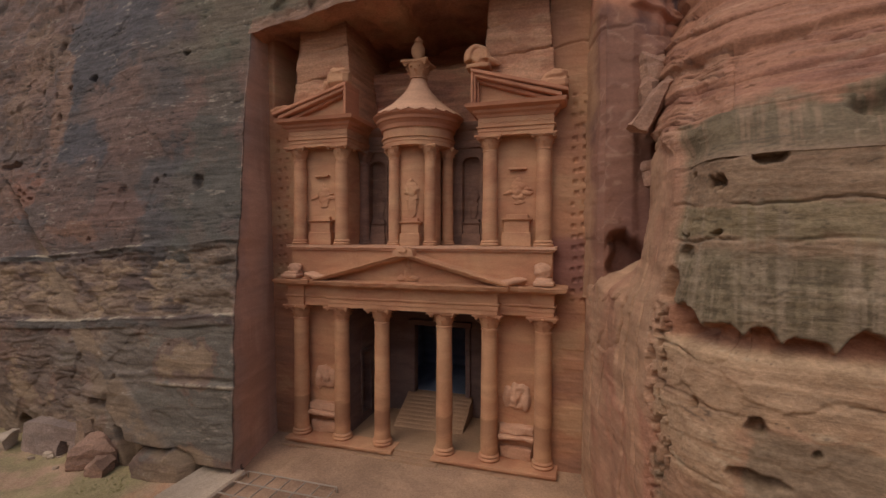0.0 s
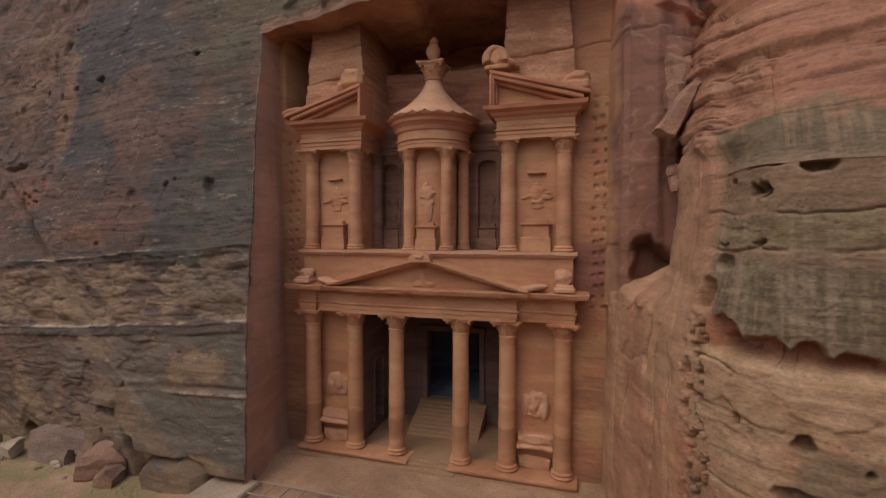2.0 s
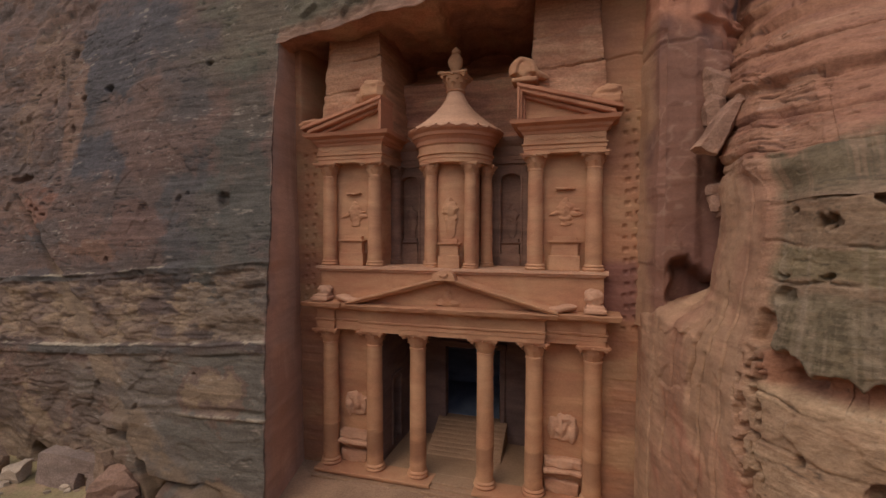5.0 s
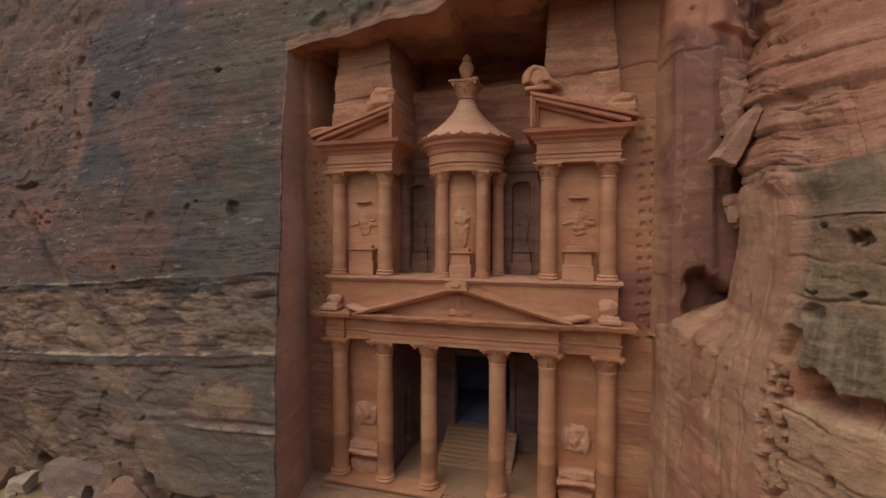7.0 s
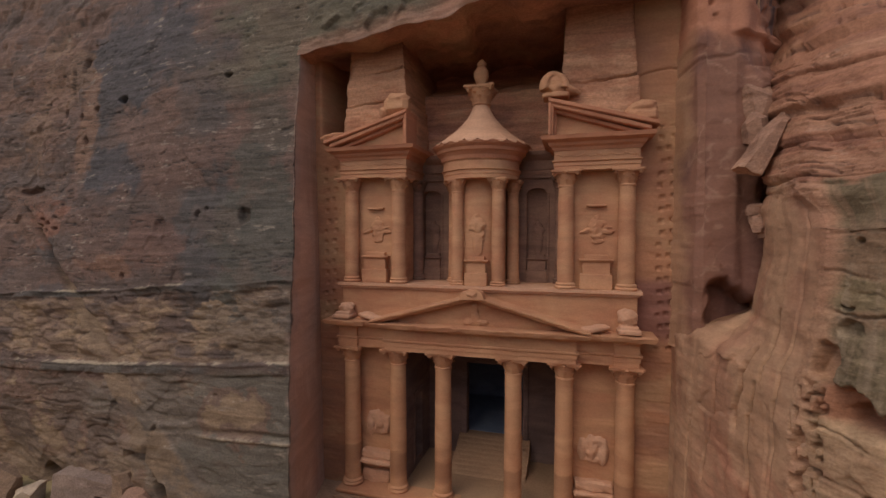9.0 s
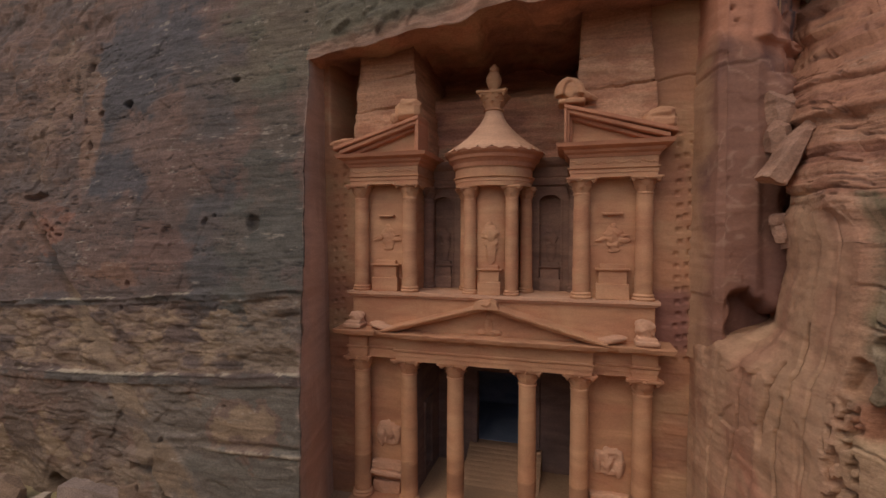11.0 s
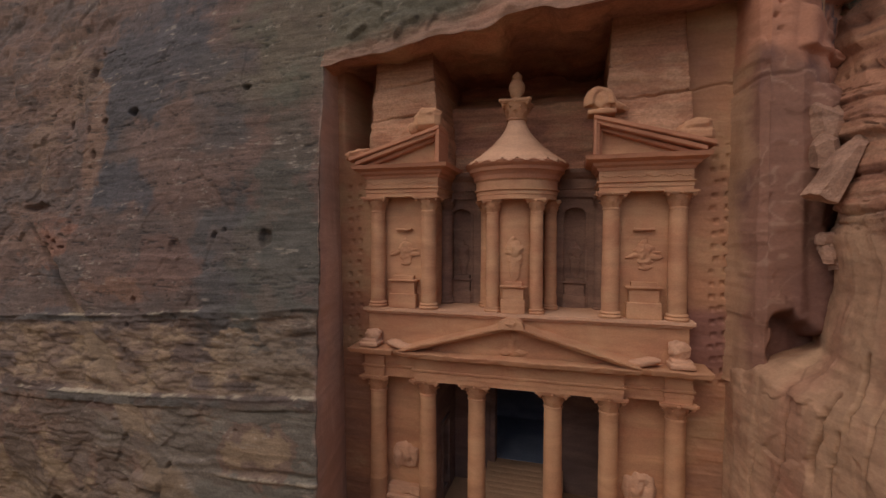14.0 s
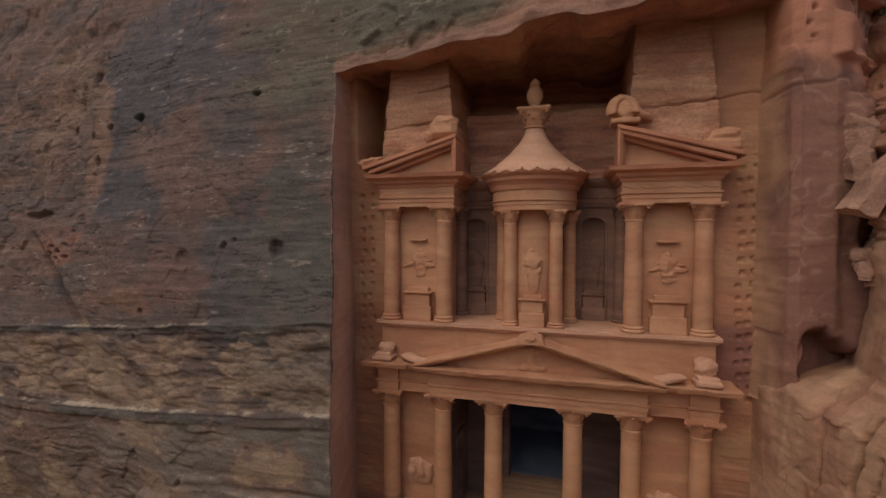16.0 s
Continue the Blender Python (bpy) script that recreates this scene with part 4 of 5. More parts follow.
def prism(bm, poly, y0, y1):
    """A polygon in x and z, between two depths."""
    a = [bm.verts.new((x, y0, z)) for x, z in poly]
    b = [bm.verts.new((x, y1, z)) for x, z in poly]
    bm.faces.new(a)
    bm.faces.new(b[::-1])
    n = len(poly)
    for i in range(n):
        bm.faces.new((a[i], b[i], b[(i + 1) % n], a[(i + 1) % n]))
    return bm


def lump(bm, x, y, z, rx, ry, rz, sub=3, rough=0.25, seed=0.0, tilt=0.0):
    q = bmesh.ops.create_icosphere(bm, subdivisions=sub, radius=1.0)
    t = Matrix.Translation((x, y, z)) @ Euler((0, radians(tilt), 0)).to_matrix().to_4x4()
    for v in q["verts"]:
        c = v.co.copy()
        f = 1 + rough * noise.noise(c * 1.7 + Vector((seed, seed * 2, 3))) + rough * 0.5 * noise.noise(c * 4.1 + Vector((seed, 0, seed)))
        v.co = t @ Vector((c.x * f * rx, c.y * f * ry, c.z * f * rz))
    return bm


def fuse(ob, size=0.07):
    """Lets overlapping swellings of one carving grow together into one skin."""
    m = ob.modifiers.new("fuse", "REMESH")
    m.mode, m.voxel_size, m.use_smooth_shade = "VOXEL", size, True
    return ob


# ---- columns ----
def leaf_mesh(r, z0, hh, rr):
    """One curling leaf of a capital, pointing along x."""
    bm = bmesh.new()
    w = r * 0.34
    rows = [(rr * r, 0, w * 0.8), (rr * r * 1.10, 0.45 * hh, w), (rr * r * 1.3, 0.85 * hh, w * 0.85), (rr * r * 1.5, 0.98 * hh, w * 0.45), (rr * r * 1.5, 0.82 * hh, w * 0.3)]
    prev = None
    for px, pz, pw in rows:
        cur = [bm.verts.new((px - 0.12 * r, -pw, z0 + pz)), bm.verts.new((px, 0, z0 + pz)), bm.verts.new((px - 0.12 * r, pw, z0 + pz))]
        if prev:
            for j in (0, 1):
                bm.faces.new((prev[j], prev[j + 1], cur[j + 1], cur[j]))
        prev = cur
    back = [[bm.verts.new((v.co.x - 0.16 * r, v.co.y, v.co.z)) for v in (cur[0], cur[2])]]
    bm.faces.new((cur[0], cur[1], cur[2], back[0][1], back[0][0]))
    return worn(bm, 0.025, 2.0)


def capital(name, r, h, half, mat, parent, label):
    """Floral capital from its neck (z = 0) to the top of the abacus (z = h): bell, two rows of leaves, scrolls, abacus."""
    bell = lathe(bmesh.new(), [(r * 1.0, -0.02), (r * 1.12, 0.0), (r * 1.12, 0.08 * h), (r * 0.98, 0.12 * h), (r * 1.2, 0.4 * h), (r * 1.34, 0.62 * h), (r * 1.48, 0.8 * h), (r * 1.55, 0.84 * h)], 0, 0, 20)
    cap = part(name, worn(bell, 0.025, 2.0), mat, parent, label, smooth=True)

    def ring(kind, ob, n, start):
        for i in range(n):
            o = ob if i == 0 else new(kind, ob.data)
            o.parent = cap
            o.matrix_local = Matrix.Rotation(start + 2 * math.pi * i / n, 4, "Z")

    ring("leaf", part("leaf", leaf_mesh(r, 0.12 * h, 0.34 * h, 1.02), mat), 8, 0.0)
    ring("leaf", part("leaf", leaf_mesh(r, 0.3 * h, 0.36 * h, 1.08), mat), 8, math.pi / 8)
    ring("scroll", part("scroll", worn(lump(bmesh.new(), half * 0.98, 0, 0.76 * h, half * 0.13, half * 0.1, 0.1 * h, 2, 0.15, 1), 0.02, 2.0), mat, smooth=True), 4, math.pi / 4)
    ring("boss", part("boss", worn(lump(bmesh.new(), half * 0.8, 0, 0.85 * h, half * 0.1, half * 0.1, 0.08 * h, 2, 0.15, 6), 0.02, 2.0), mat, smooth=True), 4, 0.0)
    part("abacus", abacus_mesh(h, half), mat, cap)
    return cap


def abacus_mesh(h, half):
    """The square top slab with hollowed sides."""
    bm = bmesh.new()
    ring = []
    for i in range(4):
        for t in (-0.86, -0.5, 0, 0.5, 0.86):
            a = math.pi / 2 * i
            d = half * (1.0 - 0.2 * (1 - t * t))
            x, y = t * half, -d
            ring.append((x * math.cos(a) - y * math.sin(a), x * math.sin(a) + y * math.cos(a)))
    for z0, z1, k in ((0.8 * h, 0.88 * h, 0.9), (0.88 * h, h, 1.0)):
        lo = [bm.verts.new((x * k, y * k, z0)) for x, y in ring]
        hi = [bm.verts.new((x * k, y * k, z1)) for x, y in ring]
        n = len(ring)
        for i in range(n):
            bm.faces.new((lo[i], lo[(i + 1) % n], hi[(i + 1) % n], hi[i]))
        bm.faces.new(lo[::-1])
        bm.faces.new(hi)
    return worn(bm, 0.03, 2.0)


def column(x, y, z0, z1, r, cap_h, half, label, group, mat=None):
    mat = mat or CARVED
    col = thing("column", label, "column", group)
    col.matrix_world = Matrix.Translation((x, y, z0))
    H = z1 - z0
    bh = 0.8 * r
    bm = lathe(bmesh.new(), [(r * 1.2, 0), (r * 1.24, 0.14 * bh), (r * 1.3, 0.28 * bh), (r * 1.24, 0.44 * bh), (r * 1.12, 0.52 * bh), (r * 1.13, 0.62 * bh), (r * 1.2, 0.74 * bh), (r * 1.15, 0.88 * bh), (r * 1.02, bh)], 0, 0)
    part("base", worn(bm, 0.03, 2.2), mat, col, smooth=True)
    zs = np.linspace(bh, H - cap_h, 26)
    bm = lathe(bmesh.new(), [(r * (1 - 0.1 * ((z - bh) / (H - bh)) ** 1.3), z) for z in zs], 0, 0)
    for v in bm.verts:
        w = v.co + Vector((x, y, 0))
        v.co += noise.noise_vector(w * 1.1) * 0.035 + noise.noise_vector(w * 4.0) * 0.012
    part("shaft", bm, SHAFT if z0 < 5 else mat, col, smooth=True)
    cap = capital("capital", r * 0.9, cap_h, half, mat, col, "carved floral capital")
    cap.location = (0, 0, H - cap_h)
    return col


ST = 1.3      # top of the porch platform
UP = 20.2     # floor of the upper storey
for x in (-11.9, -7.35, -3.1, 3.05, 7.2, 11.85):
    column(x, 0.85, ST, 14.35, 0.76, 1.5, 1.4, "tall rose sandstone column with weathered floral capital", "columns of the porch")
for x in (-11.85, -7.25, 7.2, 11.8):
    column(x, 0.8, UP, 29.65, 0.66, 1.3, 1.25, "rose sandstone column carved on the upper storey", "columns of the upper storey")

# ---- porch platform and steps ----
plat = thing("porch_platform", "worn sandstone platform with three steps before the porch", "platform")
for x0, x1 in ((-12.95, -1.6), (2.15, 13.1)):
    part("slab", worn(block(bmesh.new(), x0, x1, -0.62, 1.7, 1.02, ST, 0.05, 0.7), 0.04), CARVED, plat)
    part("plinth", worn(block(bmesh.new(), x0 + 0.05, x1 - 0.05, -0.36, 1.7, 0.2, 1.03, 0.05, 0.7), 0.05), CARVED, plat)
for i, (y0, z1) in enumerate(((-0.95, 0.92), (-0.45, 1.1), (0.1, ST - 0.02))):
    part("step", worn(block(bmesh.new(), -1.6 if i else -2.2, 2.15 if i else 2.9, y0, 1.7, 0.3, z1, 0.04, 0.5), 0.03), DUSTY, plat)
part("sill", worn(block(bmesh.new(), -13.1, 13.3, -0.95, 1.7, 0.1, 0.8, 0.06, 0.8), 0.05), DUSTY, plat)

# ---- lower entablature, pediment and attic ----
LOWER = [(-12.75, 1.7), (-12.75, -0.1), (-11.0, -0.1), (-11.0, 0.15), (-8.1, 0.15), (-8.1, -0.45), (8.1, -0.45), (8.1, 0.15), (10.95, 0.15), (10.95, -0.1), (12.75, -0.1), (12.75, 1.7)]
ent = thing("entablature", "carved sandstone entablature over the porch columns", "entablature")
part("architrave", worn(sweep(bmesh.new(), LOWER, [(-1.3, 14.35), (0, 14.35), (0, 14.72), (0.07, 14.75), (0.07, 15.1), (0.2, 15.2), (0.2, 15.32), (-1.3, 15.32)]), 0.025), CARVED, ent)
part("frieze", worn(sweep(bmesh.new(), LOWER, [(-1.3, 15.3), (0.02, 15.3), (0.02, 16.2), (-1.3, 16.2)]), 0.035), CARVED, ent)
part("cornice", worn(sweep(bmesh.new(), LOWER, [(-1.3, 16.18), (0.1, 16.18), (0.22, 16.32), (0.5, 16.42), (0.95, 16.5), (1.02, 16.62), (1.12, 16.82), (1.12, 16.9), (-1.3, 17.05)]), 0.085, 1.7), CARVED, ent)
part("soffit", worn(block(bmesh.new(), -12.6, 12.6, 0.5, 1.7, 14.38, 17.0, 0.02, 2), 0.01), CARVED_RED, ent)

ped = thing("pediment", "low triangular sandstone pediment above the porch", "pediment")
part("tympanum", worn(prism(bmesh.new(), [(-8.4, 16.9), (8.4, 16.9), (0.05, 19.25)], -0.42, 0.6), 0.02), CARVED, ped)
RK = [(-0.28, -0.4), (-0.2, -0.75), (-0.12, -1.3), (0.02, -1.4), (0.12, -1.58), (0.24, -1.58), (0.3, 0.5), (-0.28, 0.5)]
for s in (-1, 1):
    part("raking_cornice", worn(rake(bmesh.new(), s * 9.15, 16.85, 0.0, 19.35, RK), 0.06, 1.8), CARVED, ped)
ac = bmesh.new()
prism(ac, [(-1.0, 19.3), (1.0, 19.3), (0.8, 19.9), (0.35, 20.1), (-0.4, 20.05), (-0.85, 19.85)], -1.65, -0.7)
lump(ac, 0, -1.55, 19.75, 0.55, 0.25, 0.32, 3, 0.4, 2)
part("finial", worn(ac, 0.06, 2.0), CARVED, ped, "eroded carved block at the apex")
bm = bmesh.new()
for x, z, rx, rz in ((0, 17.7, 0.35, 0.8), (-0.5, 17.3, 0.5, 0.3), (0.6, 17.3, 0.6, 0.25), (0, 18.5, 0.2, 0.35)):
    lump(bm, x, -0.45, z, rx, 0.16, rz, 3, 0.4, x + 3)
part("relief", bm, CARVED, ped, smooth=True)

attic = thing("attic_wall", "plain sandstone attic band between the two storeys", "wall", kind="structure")
part("wall_band", worn(block(bmesh.new(), -12.6, 12.6, 0.4, 1.7, 16.9, 19.92, 0.03, 0.8), 0.03), CARVED, attic)
part("ledge", worn(sweep(bmesh.new(), [(-12.65, 1.7), (-12.65, 0.25), (12.65, 0.25), (12.65, 1.7)], [(-1.3, 19.72), (0.05, 19.72), (0.1, 19.86), (0.28, 19.95), (0.28, UP), (-1.3, UP)], 0.4), 0.04), PALE, attic)
part("floor", worn(block(bmesh.new(), -12.3, 12.3, 0.6, 9.2, 19.6, UP - 0.004, 0.02, 1.0), 0.015), PALE, attic)

for x, sx in ((-12.1, 1), (11.95, -1)):
    bm = bmesh.new()
    block(bm, x - 0.85, x + 0.85, -0.95, 0.5, 17.0, 17.35, 0.05)
    block(bm, x - 0.7, x + 0.7, -0.75, 0.5, 17.35, 17.6, 0.05)
    lump(bm, x + 0.1 * sx, -0.1, 17.9 if sx > 0 else 18.15, 0.72, 0.5, 0.45 if sx > 0 else 0.72, 4, 0.2, x, 12 * sx)
    lump(bm, x + 0.35 * sx, 0.1, 18.1 if sx > 0 else 18.45, 0.5, 0.4, 0.3 if sx > 0 else 0.42, 3, 0.2, x + 2)
    tagged(fuse(part("acroterion", worn(bm, 0.05, 2), PALE, None), 0.06), "eroded sculpture stump on a stepped plinth", "sculpture", "sculpture stumps on the cornice")
for x, sx in ((-9.0, 1), (9.0, -1)):
    bm = bmesh.new()
    lump(bm, x - 0.3 * sx, -0.5, 17.25, 1.3, 0.55, 0.3, 3, 0.15, x, 10 * sx)
    lump(bm, x - 0.9 * sx, -0.3, 17.35, 0.7, 0.5, 0.32, 3, 0.15, x + 1)
    tagged(fuse(part("corner_ornament", worn(bm, 0.05, 2), PALE, None), 0.06), "weathered scroll at the pediment's foot", "ornament", "scrolls at the pediment's feet")

# ---- walls behind the porch columns, vestibule ----
def wall(name, parent, boxes, mat=CARVED, amp=0.03):
    bm = bmesh.new()
    for b in boxes:
        block(bm, *b, 0.02, 1.2)
    return part(name, worn(bm, amp), mat, parent)


bay = thing("bay_walls", "carved sandstone wall panels behind the outer columns", "wall", kind="structure")
wall("panel", bay, [(-12.6, -7.2, 1.8, 2.5, ST - 0.3, 14.36)])
wall("panel", bay, [(7.05, 12.6, 1.8, 2.5, ST - 0.3, 14.36)])

hall = thing("vestibule", "deep shaded vestibule cut into the rock behind the columns", "vestibule", kind="structure")
BACK, DW, DH = 9.4, 2.93, 11.1      # back wall, half width and head of the inner doorway
wall("floor", hall, [(-12.5, 12.5, 1.6, 1.9, 0.6, ST - 0.005), (-7.6, 7.6, 1.85, BACK + 0.2, 0.6, ST - 0.01)], DUSTY)
wall("ceiling", hall, [(-7.8, 7.8, 1.6, BACK + 0.8, 14.3, 15.0)], VESTIBULE_SHADE)
wall("back_wall", hall, [(-8.0, -DW, BACK, BACK + 0.9, ST - 0.2, 14.4), (DW, 8.0, BACK, BACK + 0.9, ST - 0.2, 14.4), (-DW, DW, BACK, BACK + 0.9, DH, 14.4)], VESTIBULE_SHADE)
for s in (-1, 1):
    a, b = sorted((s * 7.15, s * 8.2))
    wall("side_wall", hall, [(a, b, 1.9, 4.6, ST - 0.2, 14.4), (a, b, 6.6, BACK + 0.1, ST - 0.2, 14.4), (a, b, 4.6, 6.6, 8.6, 14.4), (a, b, 4.6, 6.6, ST - 0.2, 2.2)], VESTIBULE_SHADE)
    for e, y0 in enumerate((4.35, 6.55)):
        wall("side_door_jamb", hall, [(s * 7.1 - 0.1, s * 7.1 + 0.1, y0, y0 + 0.3, 2.0, 8.9)], VESTIBULE_SHADE)
    wall("side_door_lintel", hall, [(s * 7.1 - 0.14, s * 7.1 + 0.14, 4.25, 6.95, 8.6, 9.1)], VESTIBULE_SHADE)
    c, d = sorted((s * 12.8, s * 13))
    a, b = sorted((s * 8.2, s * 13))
    wall("side_chamber", hall, [(c, d, 2.2, BACK, 1, 12), (a, b, BACK - 0.2, BACK, 1, 12), (a, b, 2.0, 2.2, 1, 12), (a, b, 2, BACK, 12, 12.2), (a, b, 2, BACK, 1.8, 2.0)], VESTIBULE_SHADE)
wall("chamber", hall, [(-6.2, -6, BACK + 0.8, 21, 2, 14.4), (6, 6.2, BACK + 0.8, 21, 2, 14.4), (-6.2, 6.2, 21, 21.2, 2, 14.4), (-6.2, 6.2, BACK + 0.8, 21.2, 14.2, 14.4), (-6.2, 6.2, BACK + 0.8, 21.2, 3.2, 3.5)], CHAMBER_HAZE)
door = thing("door_1", "tall open doorway with a stepped frame, dark inside", "doorway", kind="structure")
for s in (-1, 1):
    part("jamb", worn(block(bmesh.new(), min(s * DW, s * (DW + 0.55)), max(s * DW, s * (DW + 0.55)), BACK - 0.25, BACK + 0.02, 3.5, DH, 0.04), 0.02), VESTIBULE_SHADE, door)
part("lintel", worn(block(bmesh.new(), -DW - 0.7, DW + 0.7, BACK - 0.35, BACK + 0.02, DH, DH + 0.6, 0.04), 0.02), VESTIBULE_SHADE, door)
# the flight up to the doorway, worn and silted almost to a slope
stair = thing("inner_stair", "broad worn steps rising to the inner doorway", "stairs")
for i in range(9):
    y0, z0 = 4.9 + 0.5 * i, ST - 0.02 + 0.243 * i
    bm = bmesh.new()
    rows = [(y0, z0 - 0.1), (y0 + 0.02, z0 + 0.03), (y0 + 0.12, z0 + 0.12), (y0 + 0.3, z0 + 0.19), (y0 + 0.5, z0 + 0.243), (BACK + 0.9, z0 + 0.243), (BACK + 0.9, z0 - 0.1)]
    left, right = [[bm.verts.new((x, y, z)) for y, z in rows] for x in (-3.7, 3.7)]
    bm.faces.new(left)
    bm.faces.new(right[::-1])
    for a in range(len(rows)):
        b = (a + 1) % len(rows)
        bm.faces.new((left[a], right[a], right[b], left[b]))
    bmesh.ops.subdivide_edges(bm, edges=[e for e in bm.edges if e.calc_length() > 5], cuts=12)
    part("step", worn(bm, 0.05, 1.5), DUSTY, stair)

# eroded reliefs in the outer bays, with their ledges
for x, s in ((-9.7, 1), (9.55, -1)):
    bm = bmesh.new()
    for dx, z, rx, rz, ry in ((0.12, 6.9, 0.5, 1.15, 0.45), (-0.75, 6.7, 0.45, 1.1, 0.4), (0.85, 6.75, 0.4, 0.95, 0.36), (-0.25, 7.55, 0.7, 0.5, 0.36), (-0.05, 6.1, 1.1, 0.4, 0.25), (0.3, 7.2, 0.8, 0.5, 0.3)):
        lump(bm, x + dx * s, 1.8, z, rx, ry, rz, 3, 0.3, x + dx)
    tagged(fuse(part("relief_sculpture", worn(bm, 0.08, 2), PALE, None, smooth=True)), "badly eroded sandstone relief on the bay wall", "relief", "eroded reliefs of the porch")
    bm = bmesh.new()
    block(bm, x - 1.6, x + 1.6, 0.75, 1.95, 3.2, 3.6, 0.1, 0.35)
    block(bm, x - 1.55, x + 1.55, 1.1, 1.95, 3.6, 4.35, 0.12, 0.35)
    block(bm, x - 1.5, x + 1.3, 1.35, 1.95, ST, 2.4, 0.1, 0.35)
    tagged(part("wall_ledge", worn(bm, 0.14, 1.5), PALE, None), "broken sandstone ledge below the eroded relief", "ledge", "ledges below the reliefs")

# ---- upper storey: two side pavilions with broken pediments ----
def pedestal(x, y, z, w, h, d, mat=CARVED):
    p = thing("pedestal", "moulded sandstone pedestal against the niche wall", "pedestal", "pedestals of the upper storey")
    part("plinth", worn(block(bmesh.new(), x - w * 0.5, x + w * 0.5, y - d, y + 0.1, z, z + h * 0.44, 0.04), 0.03), mat, p)
    part("dado", worn(block(bmesh.new(), x - w * 0.43, x + w * 0.43, y - d * 0.8, y + 0.1, z + h * 0.43, z + h * 0.78, 0.03), 0.02), mat, p)
    part("cap_moulding", worn(sweep(bmesh.new(), [(x - w * 0.43, y + 0.1), (x - w * 0.43, y - d * 0.75), (x + w * 0.43, y - d * 0.75), (x + w * 0.43, y + 0.1)],
                                    [(-0.3, z + h * 0.77), (0, z + h * 0.77), (0.06, z + h * 0.8), (0.24, z + h * 0.84), (0.24, z + h * 0.875), (0.0, z + h * 0.88), (-0.3, z + h * 0.88)]), 0.015), mat, p)
    part("top_block", worn(block(bmesh.new(), x - w * 0.38, x + w * 0.38, y - d * 0.62, y + 0.1, z + h * 0.87, z + h, 0.03), 0.02), mat, p)
    return p


def relief(x, y, z, h, seed, mat=CARVED, arms=True):
    """A worn figure reduced to plain swellings of the stone."""
    bm = bmesh.new()
    s = h / 4.0
    lump(bm, x, y, z + 2.45 * s, 0.66 * s, 0.24 * s, 0.66 * s, 4, 0.3, seed)
    lump(bm, x + 0.05 * s, y, z + 1.75 * s, 0.55 * s, 0.16 * s, 0.4 * s, 4, 0.35, seed + 6)
    if not arms:
        lump(bm, x + 0.05 * s, y, z + 1.1 * s, 0.42 * s, 0.16 * s, 1.25 * s, 4, 0.25, seed + 1)
    lump(bm, x + 0.1 * s, y, z + 1.25 * s, 0.5 * s, 0.1 * s, 0.2 * s, 3, 0.4, seed + 1, -8)
    lump(bm, x, y, z + 3.15 * s, 0.24 * s, 0.14 * s, 0.28 * s, 3, 0.3, seed + 2)
    if arms:
        lump(bm, x + 0.7 * s, y - 0.03, z + 2.05 * s, 0.62 * s, 0.14 * s, 0.2 * s, 3, 0.35, seed + 3, 4)
        lump(bm, x + 0.75 * s, y - 0.03, z + 2.4 * s, 0.45 * s, 0.1 * s, 0.1 * s, 3, 0.35, seed + 8, -8)
        lump(bm, x - 0.8 * s, y - 0.03, z + 2.15 * s, 0.6 * s, 0.13 * s, 0.16 * s, 3, 0.35, seed + 4, -24)
    return tagged(fuse(part("relief_sculpture", worn(bm, 0.04, 2.5), mat, None, smooth=True), 0.05), "eroded relief swelling out of the niche wall", "relief", "eroded reliefs of the upper storey")


